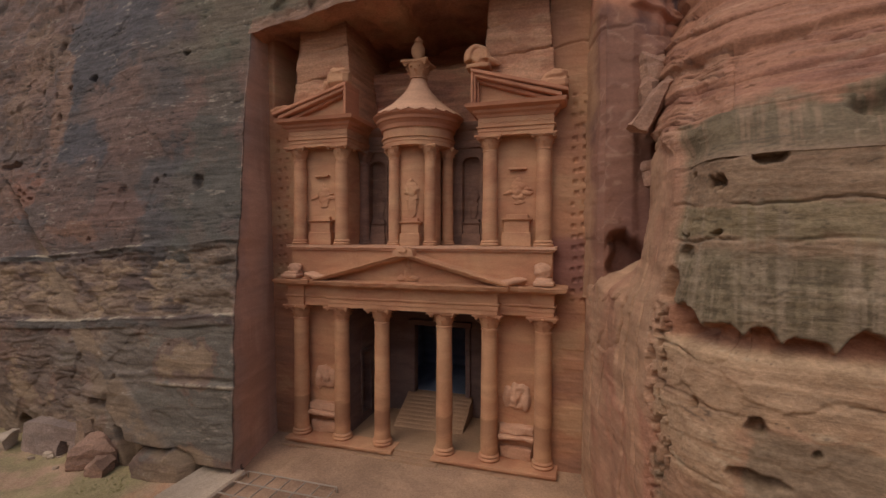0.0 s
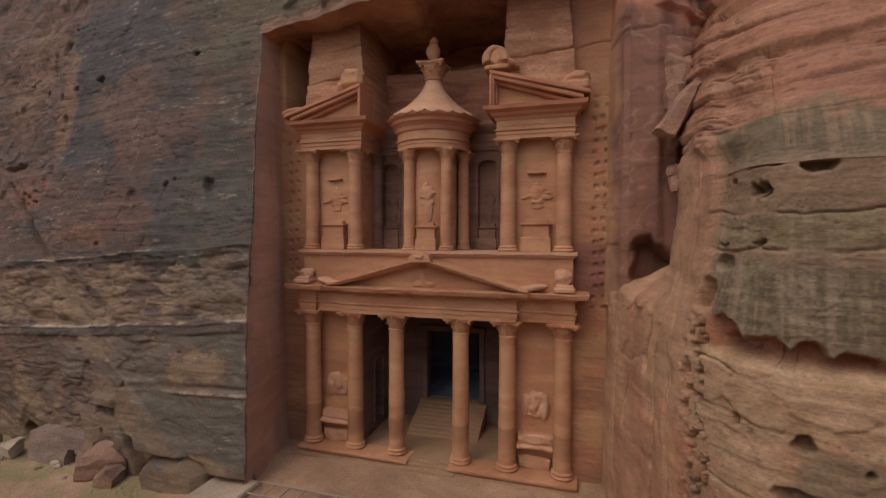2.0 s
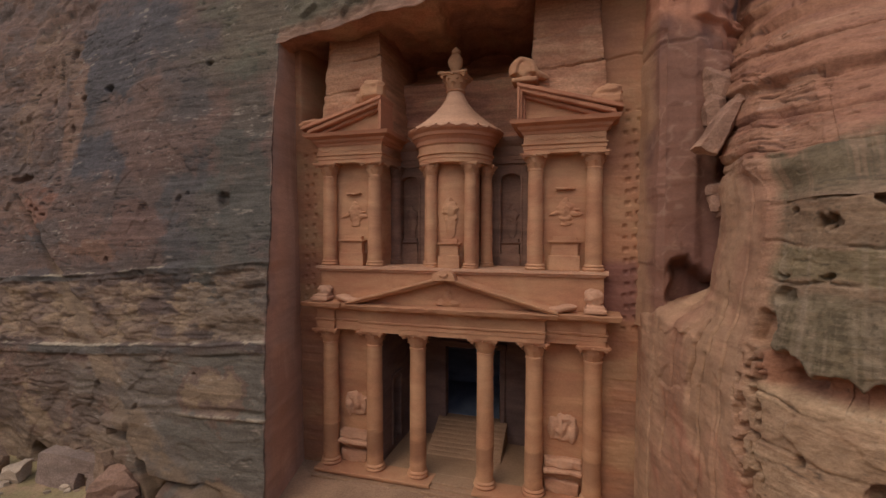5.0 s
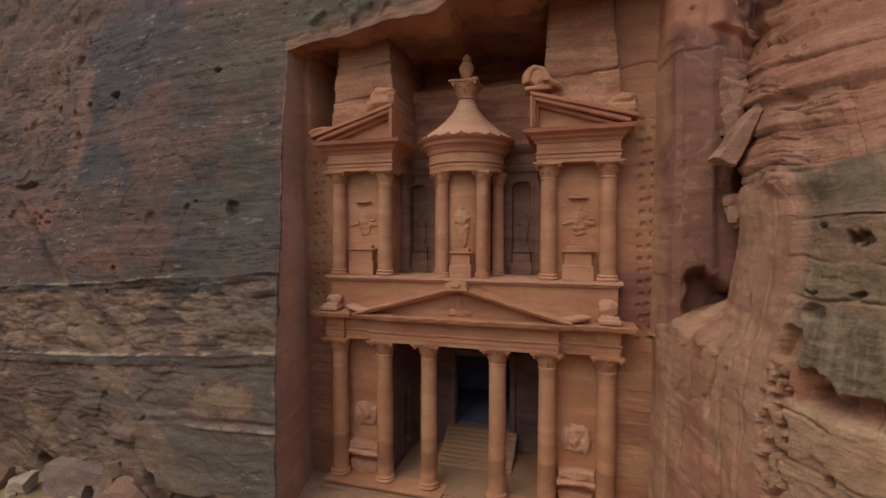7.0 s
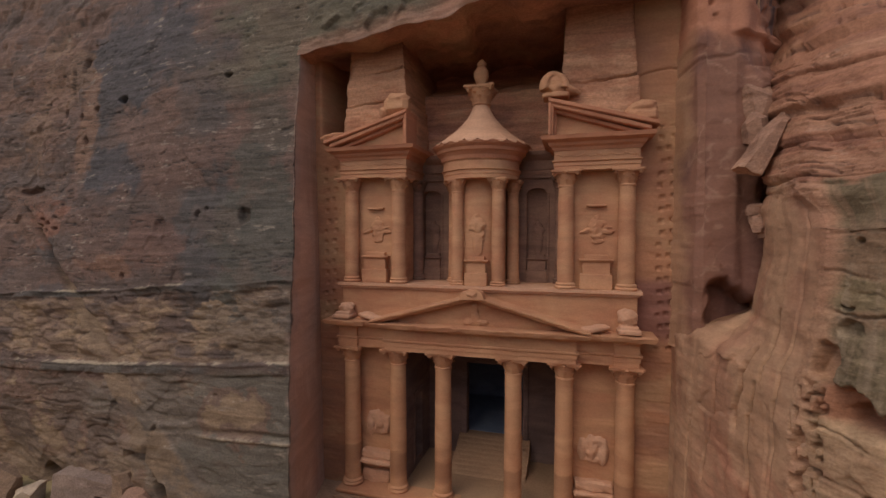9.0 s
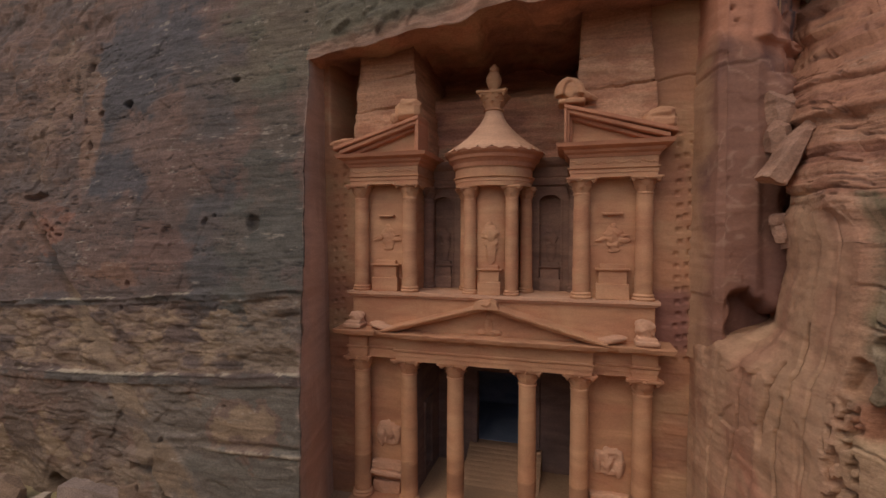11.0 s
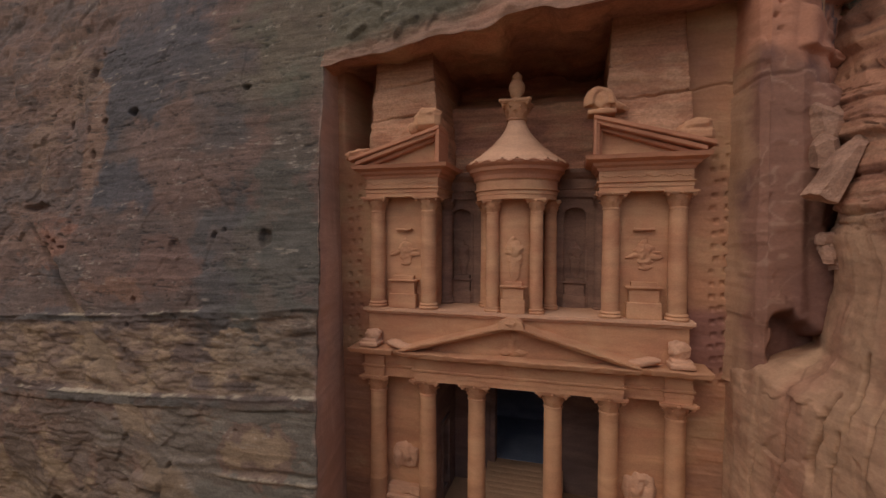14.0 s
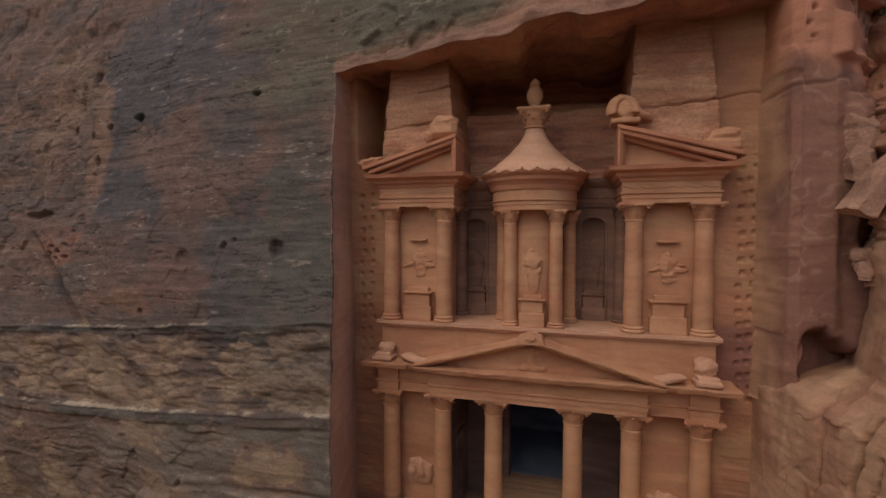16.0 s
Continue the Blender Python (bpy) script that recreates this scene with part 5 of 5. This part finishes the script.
for s in (-1, 1):
    side = thing("side_pavilion", "carved upper pavilion with a broken half pediment", "pavilion", "side pavilions of the upper storey")
    inner, outer = s * 6.3, s * 12.6
    plan = [(inner, 4.9), (inner, 0.1), (outer, 0.1), (outer, 1.7)] if s > 0 else [(outer, 1.7), (outer, 0.1), (inner, 0.1), (inner, 4.9)]
    part("architrave", worn(sweep(bmesh.new(), plan, [(-1.2, 29.65), (0, 29.65), (0, 29.95), (0.06, 29.98), (0.06, 30.25), (0.18, 30.33), (0.18, 30.42), (-1.2, 30.42)]), 0.02), CARVED, side)
    part("frieze", worn(sweep(bmesh.new(), plan, [(-1.2, 30.4), (0.02, 30.4), (0.02, 31.2), (-1.2, 31.2)]), 0.03), CARVED, side)
    part("cornice", worn(sweep(bmesh.new(), plan, [(-1.2, 31.18), (0.1, 31.18), (0.2, 31.4), (0.42, 31.55), (0.5, 31.75), (0.95, 31.95), (1.0, 32.1), (1.06, 32.25), (-1.2, 32.25)]), 0.03), CARVED_RED, side)
    lo, hi = min(inner, outer), max(inner, outer)
    bm = bmesh.new()
    for i in range(30):
        x = lo + 0.25 + (hi - lo - 0.5) * i / 29
        lump(bm, x, 0.06, 30.8 - 0.16 * abs(math.sin(i * 0.62)) + 0.06, 0.14, 0.04, 0.08, 2, 0.4, i * 1.3)
    tagged(part("garland", bm, CARVED, side, "worn carved garland", smooth=True), kind="stuff")
    part("core", worn(block(bmesh.new(), lo + (0.75 if s > 0 else 0.15), hi - (0.15 if s > 0 else 0.75), 1.25, 9.2, UP, 29.7, 0.02, 1.5), 0.02), CARVED, side)
    part("ceiling_core", worn(block(bmesh.new(), lo + 0.15, hi - 0.15, 0.95, 9.2, 29.68, 32.2, 0.02, 1.5), 0.01), CARVED, side)
    column(s * 6.75, 4.55, UP, 29.65, 0.6, 1.15, 1.0, "engaged sandstone column in the shaded court", "engaged columns of the court", COURT_SHADE)
    # half pediment: tympanum, raking cornice, upright return at the cut
    zi, zo, xi, xo = 34.55, 32.3, s * 5.85, s * 13.75
    part("tympanum", worn(prism(bmesh.new(), [(s * 12.9, 32.25), (s * 6.2, 32.25), (s * 6.2, 34.35)], 0.15, 1.8), 0.015), CARVED, side)
    for k, (a, b, y) in enumerate(((0.28, 0.6, -0.98), (-0.04, 0.3, -0.78), (-0.34, -0.02, -0.3))):
        part("raking_moulding", worn(rake(bmesh.new(), xo - s * 0.5 * k, zo, xi + s * 0.15 * k, zi - 0.03 * k, [(a, 1.8), (a, y + 0.1), (a + 0.08, y), (b, y), (b, 1.8)]), 0.02), CARVED_RED, side)
        part("return_moulding", worn(block(bmesh.new(), min(xi + s * 0.19 * k, xi + s * 0.19 * (k + 1)), max(xi + s * 0.19 * k, xi + s * 0.19 * (k + 1)), y + 0.02, 1.7, 32.25, zi + 0.25 - 0.3 * k, 0.03), 0.015), CARVED_RED, side)
    # niche between the columns
    cx = s * 9.55
    pedestal(cx, 1.25, UP, 2.45, 2.75, 0.8)
    relief(cx + 0.05, 1.24, 22.75, 4.0, 7 + s)
    bm = block(bmesh.new(), cx - 0.75, cx + 0.75, 0.85, 1.3, 26.8, 26.98, 0.04, 0.3)
    tagged(part("stone_shelf", worn(bm, 0.08, 2), CARVED, None), "small broken stone shelf above the relief", "shelf", "shelves above the reliefs")

# ---- the court round the tholos ----
NY = 5.0      # face of the court's back wall
court = thing("court_walls", "shaded court walls around the round kiosk", "wall", kind="structure")
wall("back_wall", court, [(-7.4, 7.4, NY + 0.75, NY + 1.2, UP, 30.0)], COURT_SHADE)
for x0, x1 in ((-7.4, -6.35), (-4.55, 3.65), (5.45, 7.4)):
    wall("niche_pier", court, [(x0, x1, NY, NY + 0.8, UP, 29.7)], COURT_SHADE)
part("entablature", worn(sweep(bmesh.new(), [(-7.0, NY - 0.25), (7.0, NY - 0.25)], [(-0.8, 29.65), (0, 29.65), (0, 29.95), (0.06, 29.98), (0.06, 30.3), (0.15, 30.4), (0.1, 30.42), (0.1, 31.2), (0.3, 31.4), (0.5, 31.7), (0.6, 32.0), (-0.8, 32.1)]), 0.03), COURT_SHADE, court)
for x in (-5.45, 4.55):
    pedestal(x, NY + 0.75, UP, 1.9, 2.5, 1.1, COURT_SHADE)
    relief(x, NY + 0.68, 22.7, 3.8, x, COURT_SHADE, False)
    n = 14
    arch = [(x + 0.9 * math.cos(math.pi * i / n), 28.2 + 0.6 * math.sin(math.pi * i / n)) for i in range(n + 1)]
    part("niche_head", worn(prism(bmesh.new(), [(x + 0.95, 28.2)] + arch + [(x - 0.95, 28.2), (x - 0.95, 29.7), (x + 0.95, 29.7)], NY + 0.02, NY + 0.79), 0.015), COURT_SHADE, court)
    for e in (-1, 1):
        part("niche_jamb", worn(block(bmesh.new(), x + e * 1.02 - 0.1, x + e * 1.02 + 0.1, NY - 0.12, NY + 0.1, UP, 28.3, 0.03), 0.015), COURT_SHADE, court)
part("roof_slab", worn(block(bmesh.new(), -7.3, 7.3, NY - 0.1, 8.6, 31.5, 32.05, 0.05, 1.2), 0.05), COURT_SHADE, court)

# upper recess above the roofs
def void_relief(P, U, V):
    x, y, z = xyz(P)
    return 0.14 * fbm(x * 0.4, y * 0.4, z * 1.2, 5, 501) + 0.1 * fbm(x * 0.15, y * 0.15, z * 1.6, 4, 503)


sheet("recess_wall_north", lambda U, V: (U, 7.4 + 4.8 * ramp(V, 38.2, 40.8), V), np.arange(-12.5, 12.6, 0.15), np.arange(29.5, 45.0, 0.12), void_relief, lambda P, U, V: 1.3 * red_mineral(P, U, V),
      label="rough red back wall of the upper recess", category="wall")


def pier(name, x0b, x1b, x0t, x1t, yf, zb, zt):
    """Tapering rock pier left standing between pediment and overhang."""
    def place(U, V):
        t = (V - zb) / (zt - zb)
        a, b = x0b + (x0t - x0b) * t, x1b + (x1t - x1b) * t
        d = 14.0 - yf
        k = U
        x = np.where(k < 1, a, np.where(k < 2, a + (b - a) * (k - 1), b))
        y = np.where(k < 1, yf + d * (1 - k), np.where(k < 2, yf, yf + d * (k - 2)))
        return x, y, V

    def rel(P, U, V):
        x, y, z = xyz(P)
        d = 0.07 * fbm(x * 0.4, y * 0.4, z * 1.0, 5, 511) + 0.05 * fbm(x * 2, y * 2, z * 3, 3, 513)
        for cz, sl in ((36.6, 0.16), (39.3, 0.25)):
            line = z - cz - sl * (x - (x0b + x1b) / 2) * 0.5 - 0.12 * vnoise(x * 1.3, x * 0, x * 0 + cz, 515)
            d = d - 0.4 * ramp(np.abs(line), 0.13, 0.03) * ramp(vnoise(x * 0.35, x * 0, x * 0 + cz, 517), -0.5, 0.0) - 0.1 * ramp(line, -0.05, 0.05)
        return d

    def mineral(P, U, V):
        x, y, z = xyz(P)
        n = fbm(x * 0.3, y * 0.3, z * 0.6, 5, 521)
        C = np.zeros(P.shape) + np.array((0.50, 0.265, 0.155))
        C = blend(C, (0.42, 0.20, 0.115), ramp(n, 0, 0.6))
        # colour darkens upwards to imitate the overhang's shade on the pier
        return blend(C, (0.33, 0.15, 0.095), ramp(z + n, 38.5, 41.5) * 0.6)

    return sheet(name, place, np.concatenate([np.linspace(0, 1, 50), np.linspace(1, 2, 70)[1:], np.linspace(2, 3, 50)[1:]]), np.arange(zb, zt, 0.1), rel, mineral,
                 label="smooth tapering rock pier above the broken pediment", category="pier")


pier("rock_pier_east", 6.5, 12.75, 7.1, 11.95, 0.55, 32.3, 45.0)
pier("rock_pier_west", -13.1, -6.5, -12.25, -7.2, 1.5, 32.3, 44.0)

# worn stumps of sculpture on the broken pediments
def stump(bm, label):
    tagged(fuse(part("eroded_acroterion", worn(bm, 0.07, 1.6), CARVED, None, smooth=True)), label, "sculpture", "sculpture stumps on the broken pediments")


bm = bmesh.new()
prev = None
for i in range(15):
    a = math.pi * (-0.05 + 1.1 * i / 14)
    c, r = Vector((6.3 - 0.8 * math.cos(a), -0.12, 36.1 + 0.95 * math.sin(a))), 0.36 + 0.1 * math.sin(a * 1.7 + 1)
    out = Vector((-math.cos(a), 0, math.sin(a)))
    ring = [bm.verts.new(c + out * r * math.cos(k * math.pi / 5) + Vector((0, 1.4 * r * math.sin(k * math.pi / 5), 0))) for k in range(10)]
    if prev:
        for k in range(10):
            bm.faces.new((prev[k], prev[(k + 1) % 10], ring[(k + 1) % 10], ring[k]))
    else:
        bm.faces.new(ring[::-1])
    prev = ring
bm.faces.new(prev)
lump(bm, 6.35, -0.05, 36.3, 0.8, 0.55, 0.85, 3, 0.2, 5)
lump(bm, 7.5, 0.0, 35.85, 0.75, 0.5, 0.28, 3, 0.25, 8, 24)
block(bm, 5.35, 7.4, -0.75, 0.8, 35.2, 35.6, 0.08, 0.5)
stump(bm, "hollowed arching sculpture stump on the pediment")
bm = block(bmesh.new(), -8.2, -5.95, -0.65, 0.9, 34.95, 36.55, 0.42, 0.3)
lump(bm, -7.0, 0.05, 36.3, 1.05, 0.75, 0.55, 3, 0.2, 15)
lump(bm, -8.3, 0.1, 35.2, 0.5, 0.5, 0.5, 3, 0.25, 16)
stump(bm, "squared eroded sculpture stump on the pediment")
bm = block(bmesh.new(), 11.9, 13.75, -0.7, 0.9, 32.95, 33.9, 0.25, 0.4)
lump(bm, 12.85, 0.05, 34.1, 0.9, 0.75, 0.6, 4, 0.25, 10)
lump(bm, 12.1, 0.2, 33.7, 0.7, 0.7, 0.7, 3, 0.25, 6)
stump(bm, "rounded eroded sculpture stump on the pediment")
bm = lump(bmesh.new(), -13.6, 0.3, 33.3, 1.1, 0.75, 0.5, 4, 0.25, 20, -14)
lump(bm, -12.9, 0.3, 33.0, 1.0, 0.6, 0.35, 3, 0.25, 12, 20)
stump(bm, "low wing-shaped sculpture stump on the pediment")

# ---- the tholos ----
TX, TY = -0.2, 2.95
tholos = thing("tholos", "round carved kiosk with a conical roof and urn", "tholos")
part("drum_wall", worn(lathe(bmesh.new(), [(2.2, UP), (2.2, 22), (2.2, 25), (2.2, 28), (2.2, 29.8)], TX, TY, 48), 0.03), CARVED, tholos, smooth=True)
for piece in (
    part("architrave", worn(lathe(bmesh.new(), [(2.18, 29.6), (3.32, 29.6), (3.32, 29.95), (3.38, 29.98), (3.38, 30.25), (3.52, 30.33), (3.52, 30.42), (2.18, 30.42)], TX, TY, 64), 0.015), CARVED, tholos),
    part("frieze", worn(lathe(bmesh.new(), [(2.18, 30.4), (3.37, 30.4), (3.37, 31.05), (3.44, 31.2), (2.18, 31.2)], TX, TY, 64), 0.03), CARVED, tholos),
    part("cornice", worn(lathe(bmesh.new(), [(2.18, 31.18), (3.52, 31.18), (3.61, 31.5), (3.80, 31.75), (3.94, 31.85), (3.99, 32.1), (4.23, 32.3), (4.32, 32.5), (3.99, 32.62), (2.18, 32.62)], TX, TY, 64), 0.02), CARVED_RED, tholos),
):
    piece.location.z = -0.34
bm = bmesh.new()
rings = []
seg = 96
for i in range(17):
    t = i / 16
    r = 0.74 + 3.42 * (1 - t) ** 1.6
    z = 32.2 + 3.77 * t
    f = (1 - t) ** 3
    rings.append([bm.verts.new((TX + (r + 0.36 * f * abs(math.sin(11 * a)) ** 3) * math.cos(a), TY + (r + 0.36 * f * abs(math.sin(11 * a)) ** 3) * math.sin(a), z - 0.36 * f * abs(math.sin(11 * a)) + 0.18 * f)) for a in (2 * math.pi * j / seg for j in range(seg))])
for a, b in zip(rings, rings[1:]):
    for j in range(seg):
        bm.faces.new((a[j], a[(j + 1) % seg], b[(j + 1) % seg], b[j]))
bm.faces.new(rings[0][::-1])
bm.faces.new(rings[-1])
part("roof", worn(bm, 0.03), PALE, tholos, "pale conical roof with a scalloped edge", smooth=True)
cap = capital("crowning_capital", 0.78, 1.6, 1.42, CARVED, tholos, "floral capital below the urn")
cap.location = (TX, TY, 35.95)
urn = part("urn", worn(lathe(bmesh.new(), [(0.62, 37.5), (0.66, 37.65), (0.4, 37.75), (0.4, 37.9), (0.58, 38.2), (0.68, 38.55), (0.64, 38.9), (0.44, 39.25), (0.36, 39.4), (0.44, 39.5), (0.4, 39.7), (0.16, 39.95), (0.03, 40.05)], TX, TY, 28), 0.09, 2), CARVED, tholos, "battered stone urn", smooth=True)
for a in (-130, -50, 172, 8):
    x, y = TX + 2.72 * math.cos(radians(a)) + 0.12, TY + 2.72 * math.sin(radians(a))
    column(x, y, UP, 29.28, 0.54, 1.15, 0.9, "slender sandstone column of the round kiosk", "columns of the round kiosk")
for a in (-90,):
    pedestal(TX + 0.1, TY - 2.12, UP, 1.9, 2.5, 0.6)
    relief(TX + 0.1, TY - 2.2, 22.7, 4.3, 11, CARVED, False)

# ---- fallen rocks and the covered pit on the ground ----
def boulder(name, x, y, z, sx, sy, sz, seed, mat, label, turn=0.0, cuts=7, lean=0.0):
    """An angular block: a lump trimmed by a few joint planes, with bedding and worn edges."""
    rnd = random.Random(seed)
    bm = bmesh.new()
    bmesh.ops.create_cube(bm, size=2.0)
    for i in range(cuts):
        no = Vector((rnd.uniform(-1, 1), rnd.uniform(-1, 1), rnd.uniform(-0.2, 1))).normalized()
        r = bmesh.ops.bisect_plane(bm, geom=bm.verts[:] + bm.edges[:] + bm.faces[:], plane_co=no * rnd.uniform(0.85, 1.05), plane_no=no, clear_outer=True)
        edges = [g for g in r["geom_cut"] if isinstance(g, bmesh.types.BMEdge)]
        if edges:
            bmesh.ops.contextual_create(bm, geom=edges)
    bmesh.ops.triangulate(bm, faces=bm.faces)
    for _ in range(4):
        bmesh.ops.subdivide_edges(bm, edges=[e for e in bm.edges if e.calc_length() > 0.22], cuts=1)
        bmesh.ops.triangulate(bm, faces=bm.faces)
    for v in bm.verts:
        v.co = Vector((v.co.x * sx, v.co.y * sy, v.co.z * sz))
    for v in bm.verts:
        c = v.co + Vector((seed * 3.1, 0, seed))
        v.co += noise.noise_vector(c * 0.5) * 0.22 + noise.noise_vector(c * 1.6) * 0.09 + Vector((1, 1, 0)) * noise.noise(Vector((c.x * 0.1, c.y * 0.1, c.z * 3))) * 0.06
    ob = part(name, bm, mat)
    ob.matrix_world = pose(x, y, z, 0, lean, turn)
    return tagged(ob, label, "rock")


# squared rock-cut block with a small door hole
def tomb_block():
    bm = bmesh.new()
    n, m = 60, 26
    front = []
    for i in range(n + 1):
        row = []
        for j in range(m + 1):
            u, v = i / n * 2 - 1, j / m
            x, z = u * 3.7, v * 2.75 * (1 - 0.14 * abs(u) ** 3 - 0.1 * (u > 0) * u)
            y = 0.35 * (1 - v) * -1 + 0.5 * abs(u) ** 4 + 0.1 * noise.noise(Vector((x, z, 1)))
            if 1.15 < x < 2.1 and z < 1.35 and not (z > 1.1 and (x < 1.3 or x > 1.95)):
                y += 1.1
            row.append(bm.verts.new((x, y, z)))
        front.append(row)
    for i in range(n):
        for j in range(m):
            bm.faces.new((front[i][j], front[i + 1][j], front[i + 1][j + 1], front[i][j + 1]))
    back = [bm.verts.new((v.co.x, 4.0, v.co.z + 0.2)) for v in (front[i][m] for i in range(n + 1))]
    for i in range(n):
        bm.faces.new((front[i][m], front[i + 1][m], back[i + 1], back[i]))
    for i in (0, n):
        bm.faces.new([front[i][j] for j in range(m + 1)] + [back[i]])
    ob = part("rock_tomb", worn(bm, 0.07, 1.2), SLATE)
    ob.matrix_world = pose(-34.0, -8.0, -0.1, 0, 0, 4) @ Matrix.Scale(1.08, 4)
    return tagged(ob, "squared grey-brown rock tomb with a small dark door hole", "rock tomb")


tomb_block()
boulder("boulder", -27.5, -8.2, 1.35, 2.0, 1.1, 1.35, 3, BOULDER_RED, "stepped reddish-brown sandstone boulder on the grass", 25)
boulder("boulder", -26.0, -9.3, 0.35, 1.0, 0.7, 0.9, 8, BOULDER_RED, "broken angular sandstone block on the grass", 10)
boulder("boulder", -29.6, -7.3, 2.4, 1.0, 0.9, 1.3, 5, BOULDER, "weathered brown boulder against the cliff foot", 60)
boulder("boulder", -40.2, -8.5, 0.75, 1.15, 0.8, 0.75, 31, FLAG, "pale rounded boulder by the cave mouth", 14)
boulder("boulder", -44.5, -8.2, 1.2, 2.4, 1.0, 1.4, 35, BOULDER, "brown boulder at the cliff foot", 0)
for i, (x, y, s) in enumerate(((-33.6, -8.4, 0.4), (-32.9, -8.7, 0.3), (-32.3, -8.3, 0.25), (-34.6, -9.2, 0.25), (-39.8, -9.4, 0.4), (-38.4, -10.8, 0.2), (-30.4, -9.9, 0.25))):
    boulder("stone", x, y, float(ground_z(x, y)) + s * 0.3, s, s * 0.8, s * 0.6, 50 + i, FLAG, "small pale loose stone on the sand", i * 40, 5)
# pale flat ledge beside the pit
bm = block(bmesh.new(), -16.6, -12.4, -12.0, -6.6, -0.6, 0.95, 0.12, 0.7)
tagged(part("stone_ledge", worn(bm, 0.12, 0.9), FLAG, None), "pale flat sandstone ledge at the cliff foot", "ledge")

# jammed blocks in the cleft east of the slab
for x, y, z, sx, sy, sz, sd, tn, ln in ((19.9, -0.7, 33.7, 1.2, 1.2, 1.1, 61, 20, 8), (19.5, -1.5, 31.8, 0.85, 0.8, 1.0, 63, 50, -10), (19.75, -3.2, 30.5, 0.62, 1.0, 2.3, 65, 10, 34),
                                      (19.5, -2.2, 26.4, 0.5, 0.5, 0.4, 67, 0, 0), (20.0, -2.3, 25.9, 0.6, 0.6, 0.5, 69, 35, 10), (19.6, -2.6, 25.3, 0.45, 0.5, 0.6, 71, 15, 8), (20.2, -2.6, 24.9, 0.6, 0.6, 0.6, 73, 60, -8)):
    boulder("wedged_boulder", x, y, z, sx, sy, sz, sd, WEDGED, "fallen sandstone block wedged in the cleft", tn, 10, ln)

# steel lattice over the excavated pit
cage = thing("pit_cover", "open steel lattice over the excavated pit", "grating")


def bar(p, q, r=0.05):
    bm = bmesh.new()
    d = Vector(q) - Vector(p)
    bmesh.ops.create_cone(bm, cap_ends=True, segments=8, radius1=r, radius2=r, depth=d.length, matrix=Matrix.Translation((Vector(p) + Vector(q)) / 2) @ d.to_track_quat("Z", "Y").to_matrix().to_4x4())
    return part("bar", bm, STEEL, cage, smooth=True)


GX, GY, GZ = (-12.1, -3.6), (-13.6, -6.8), 1.0
for i in range(7):
    x = GX[0] + (GX[1] - GX[0]) * i / 6
    bar((x, GY[0], GZ), (x, GY[1], GZ), 0.06)
for i in range(5):
    y = GY[0] + (GY[1] - GY[0]) * i / 4
    bar((GX[0], y, GZ + 0.05), (GX[1], y, GZ + 0.05), 0.06)
for x in GX:
    for y in GY:
        bar((x, y, 0.2), (x, y, GZ + 0.05), 0.06)

# tufts of dry grass on the western ground
rnd = random.Random(4)
verts, faces = [], []
for i in range(5200):
    x, y = rnd.uniform(-44, -18), rnd.uniform(-17, -8.6)
    if noise.noise(Vector((x * 0.25, y * 0.25, 0))) < -0.15 + 0.25 * (x > -22):
        continue
    z = float(ground_z(x, y)) - 0.08
    for k in range(3):
        a, h = rnd.uniform(0, 6.28), rnd.uniform(0.06, 0.16)
        dx, dy = 0.035 * math.cos(a), 0.035 * math.sin(a)
        ox, oy = rnd.uniform(-0.1, 0.1), rnd.uniform(-0.1, 0.1)
        b = len(verts)
        verts += [(x + ox - dx, y + oy - dy, z), (x + ox + dx, y + oy + dy, z), (x + ox + rnd.uniform(-0.12, 0.12), y + oy + rnd.uniform(-0.12, 0.12), z + h)]
        faces.append((b, b + 1, b + 2))
me = bpy.data.meshes.new("dry_grass")
me.from_pydata(verts, [], faces)
me.materials.append(GRASS)
tagged(new("dry_grass", me), "sparse yellow-green dry grass on the sandy ground", "grass", "", "stuff")

# small green shrub on the ledge above the slab
shrub = thing("shrub", "small dark green shrub on the high rock ledge", "shrub")
rnd = random.Random(12)
base = Vector((23.2, 3.8, 42.5))
for i in range(7):
    a = rnd.uniform(0, 6.28)
    tip = base + Vector((0.9 * math.cos(a), 0.6 * math.sin(a), rnd.uniform(0.5, 1.2)))
    bm = bmesh.new()
    d = tip - base
    bmesh.ops.create_cone(bm, cap_ends=True, segments=6, radius1=0.04, radius2=0.015, depth=d.length, matrix=Matrix.Translation((base + tip) / 2) @ d.to_track_quat("Z", "Y").to_matrix().to_4x4())
    part("stem", bm, BOULDER, shrub)
bm = bmesh.new()
for i in range(420):
    c = base + Vector((rnd.gauss(0, 0.65), rnd.gauss(0, 0.45), 0.75 + rnd.gauss(0, 0.38)))
    u = Vector((rnd.gauss(0, 1), rnd.gauss(0, 1), rnd.gauss(0, 1))).normalized() * 0.11
    w = u.orthogonal().normalized() * 0.045
    bm.faces.new([bm.verts.new(p) for p in (c - u, c + w, c + u, c - w)])
tagged(part("foliage", bm, LEAF, shrub, "dark green leaves"), kind="stuff")
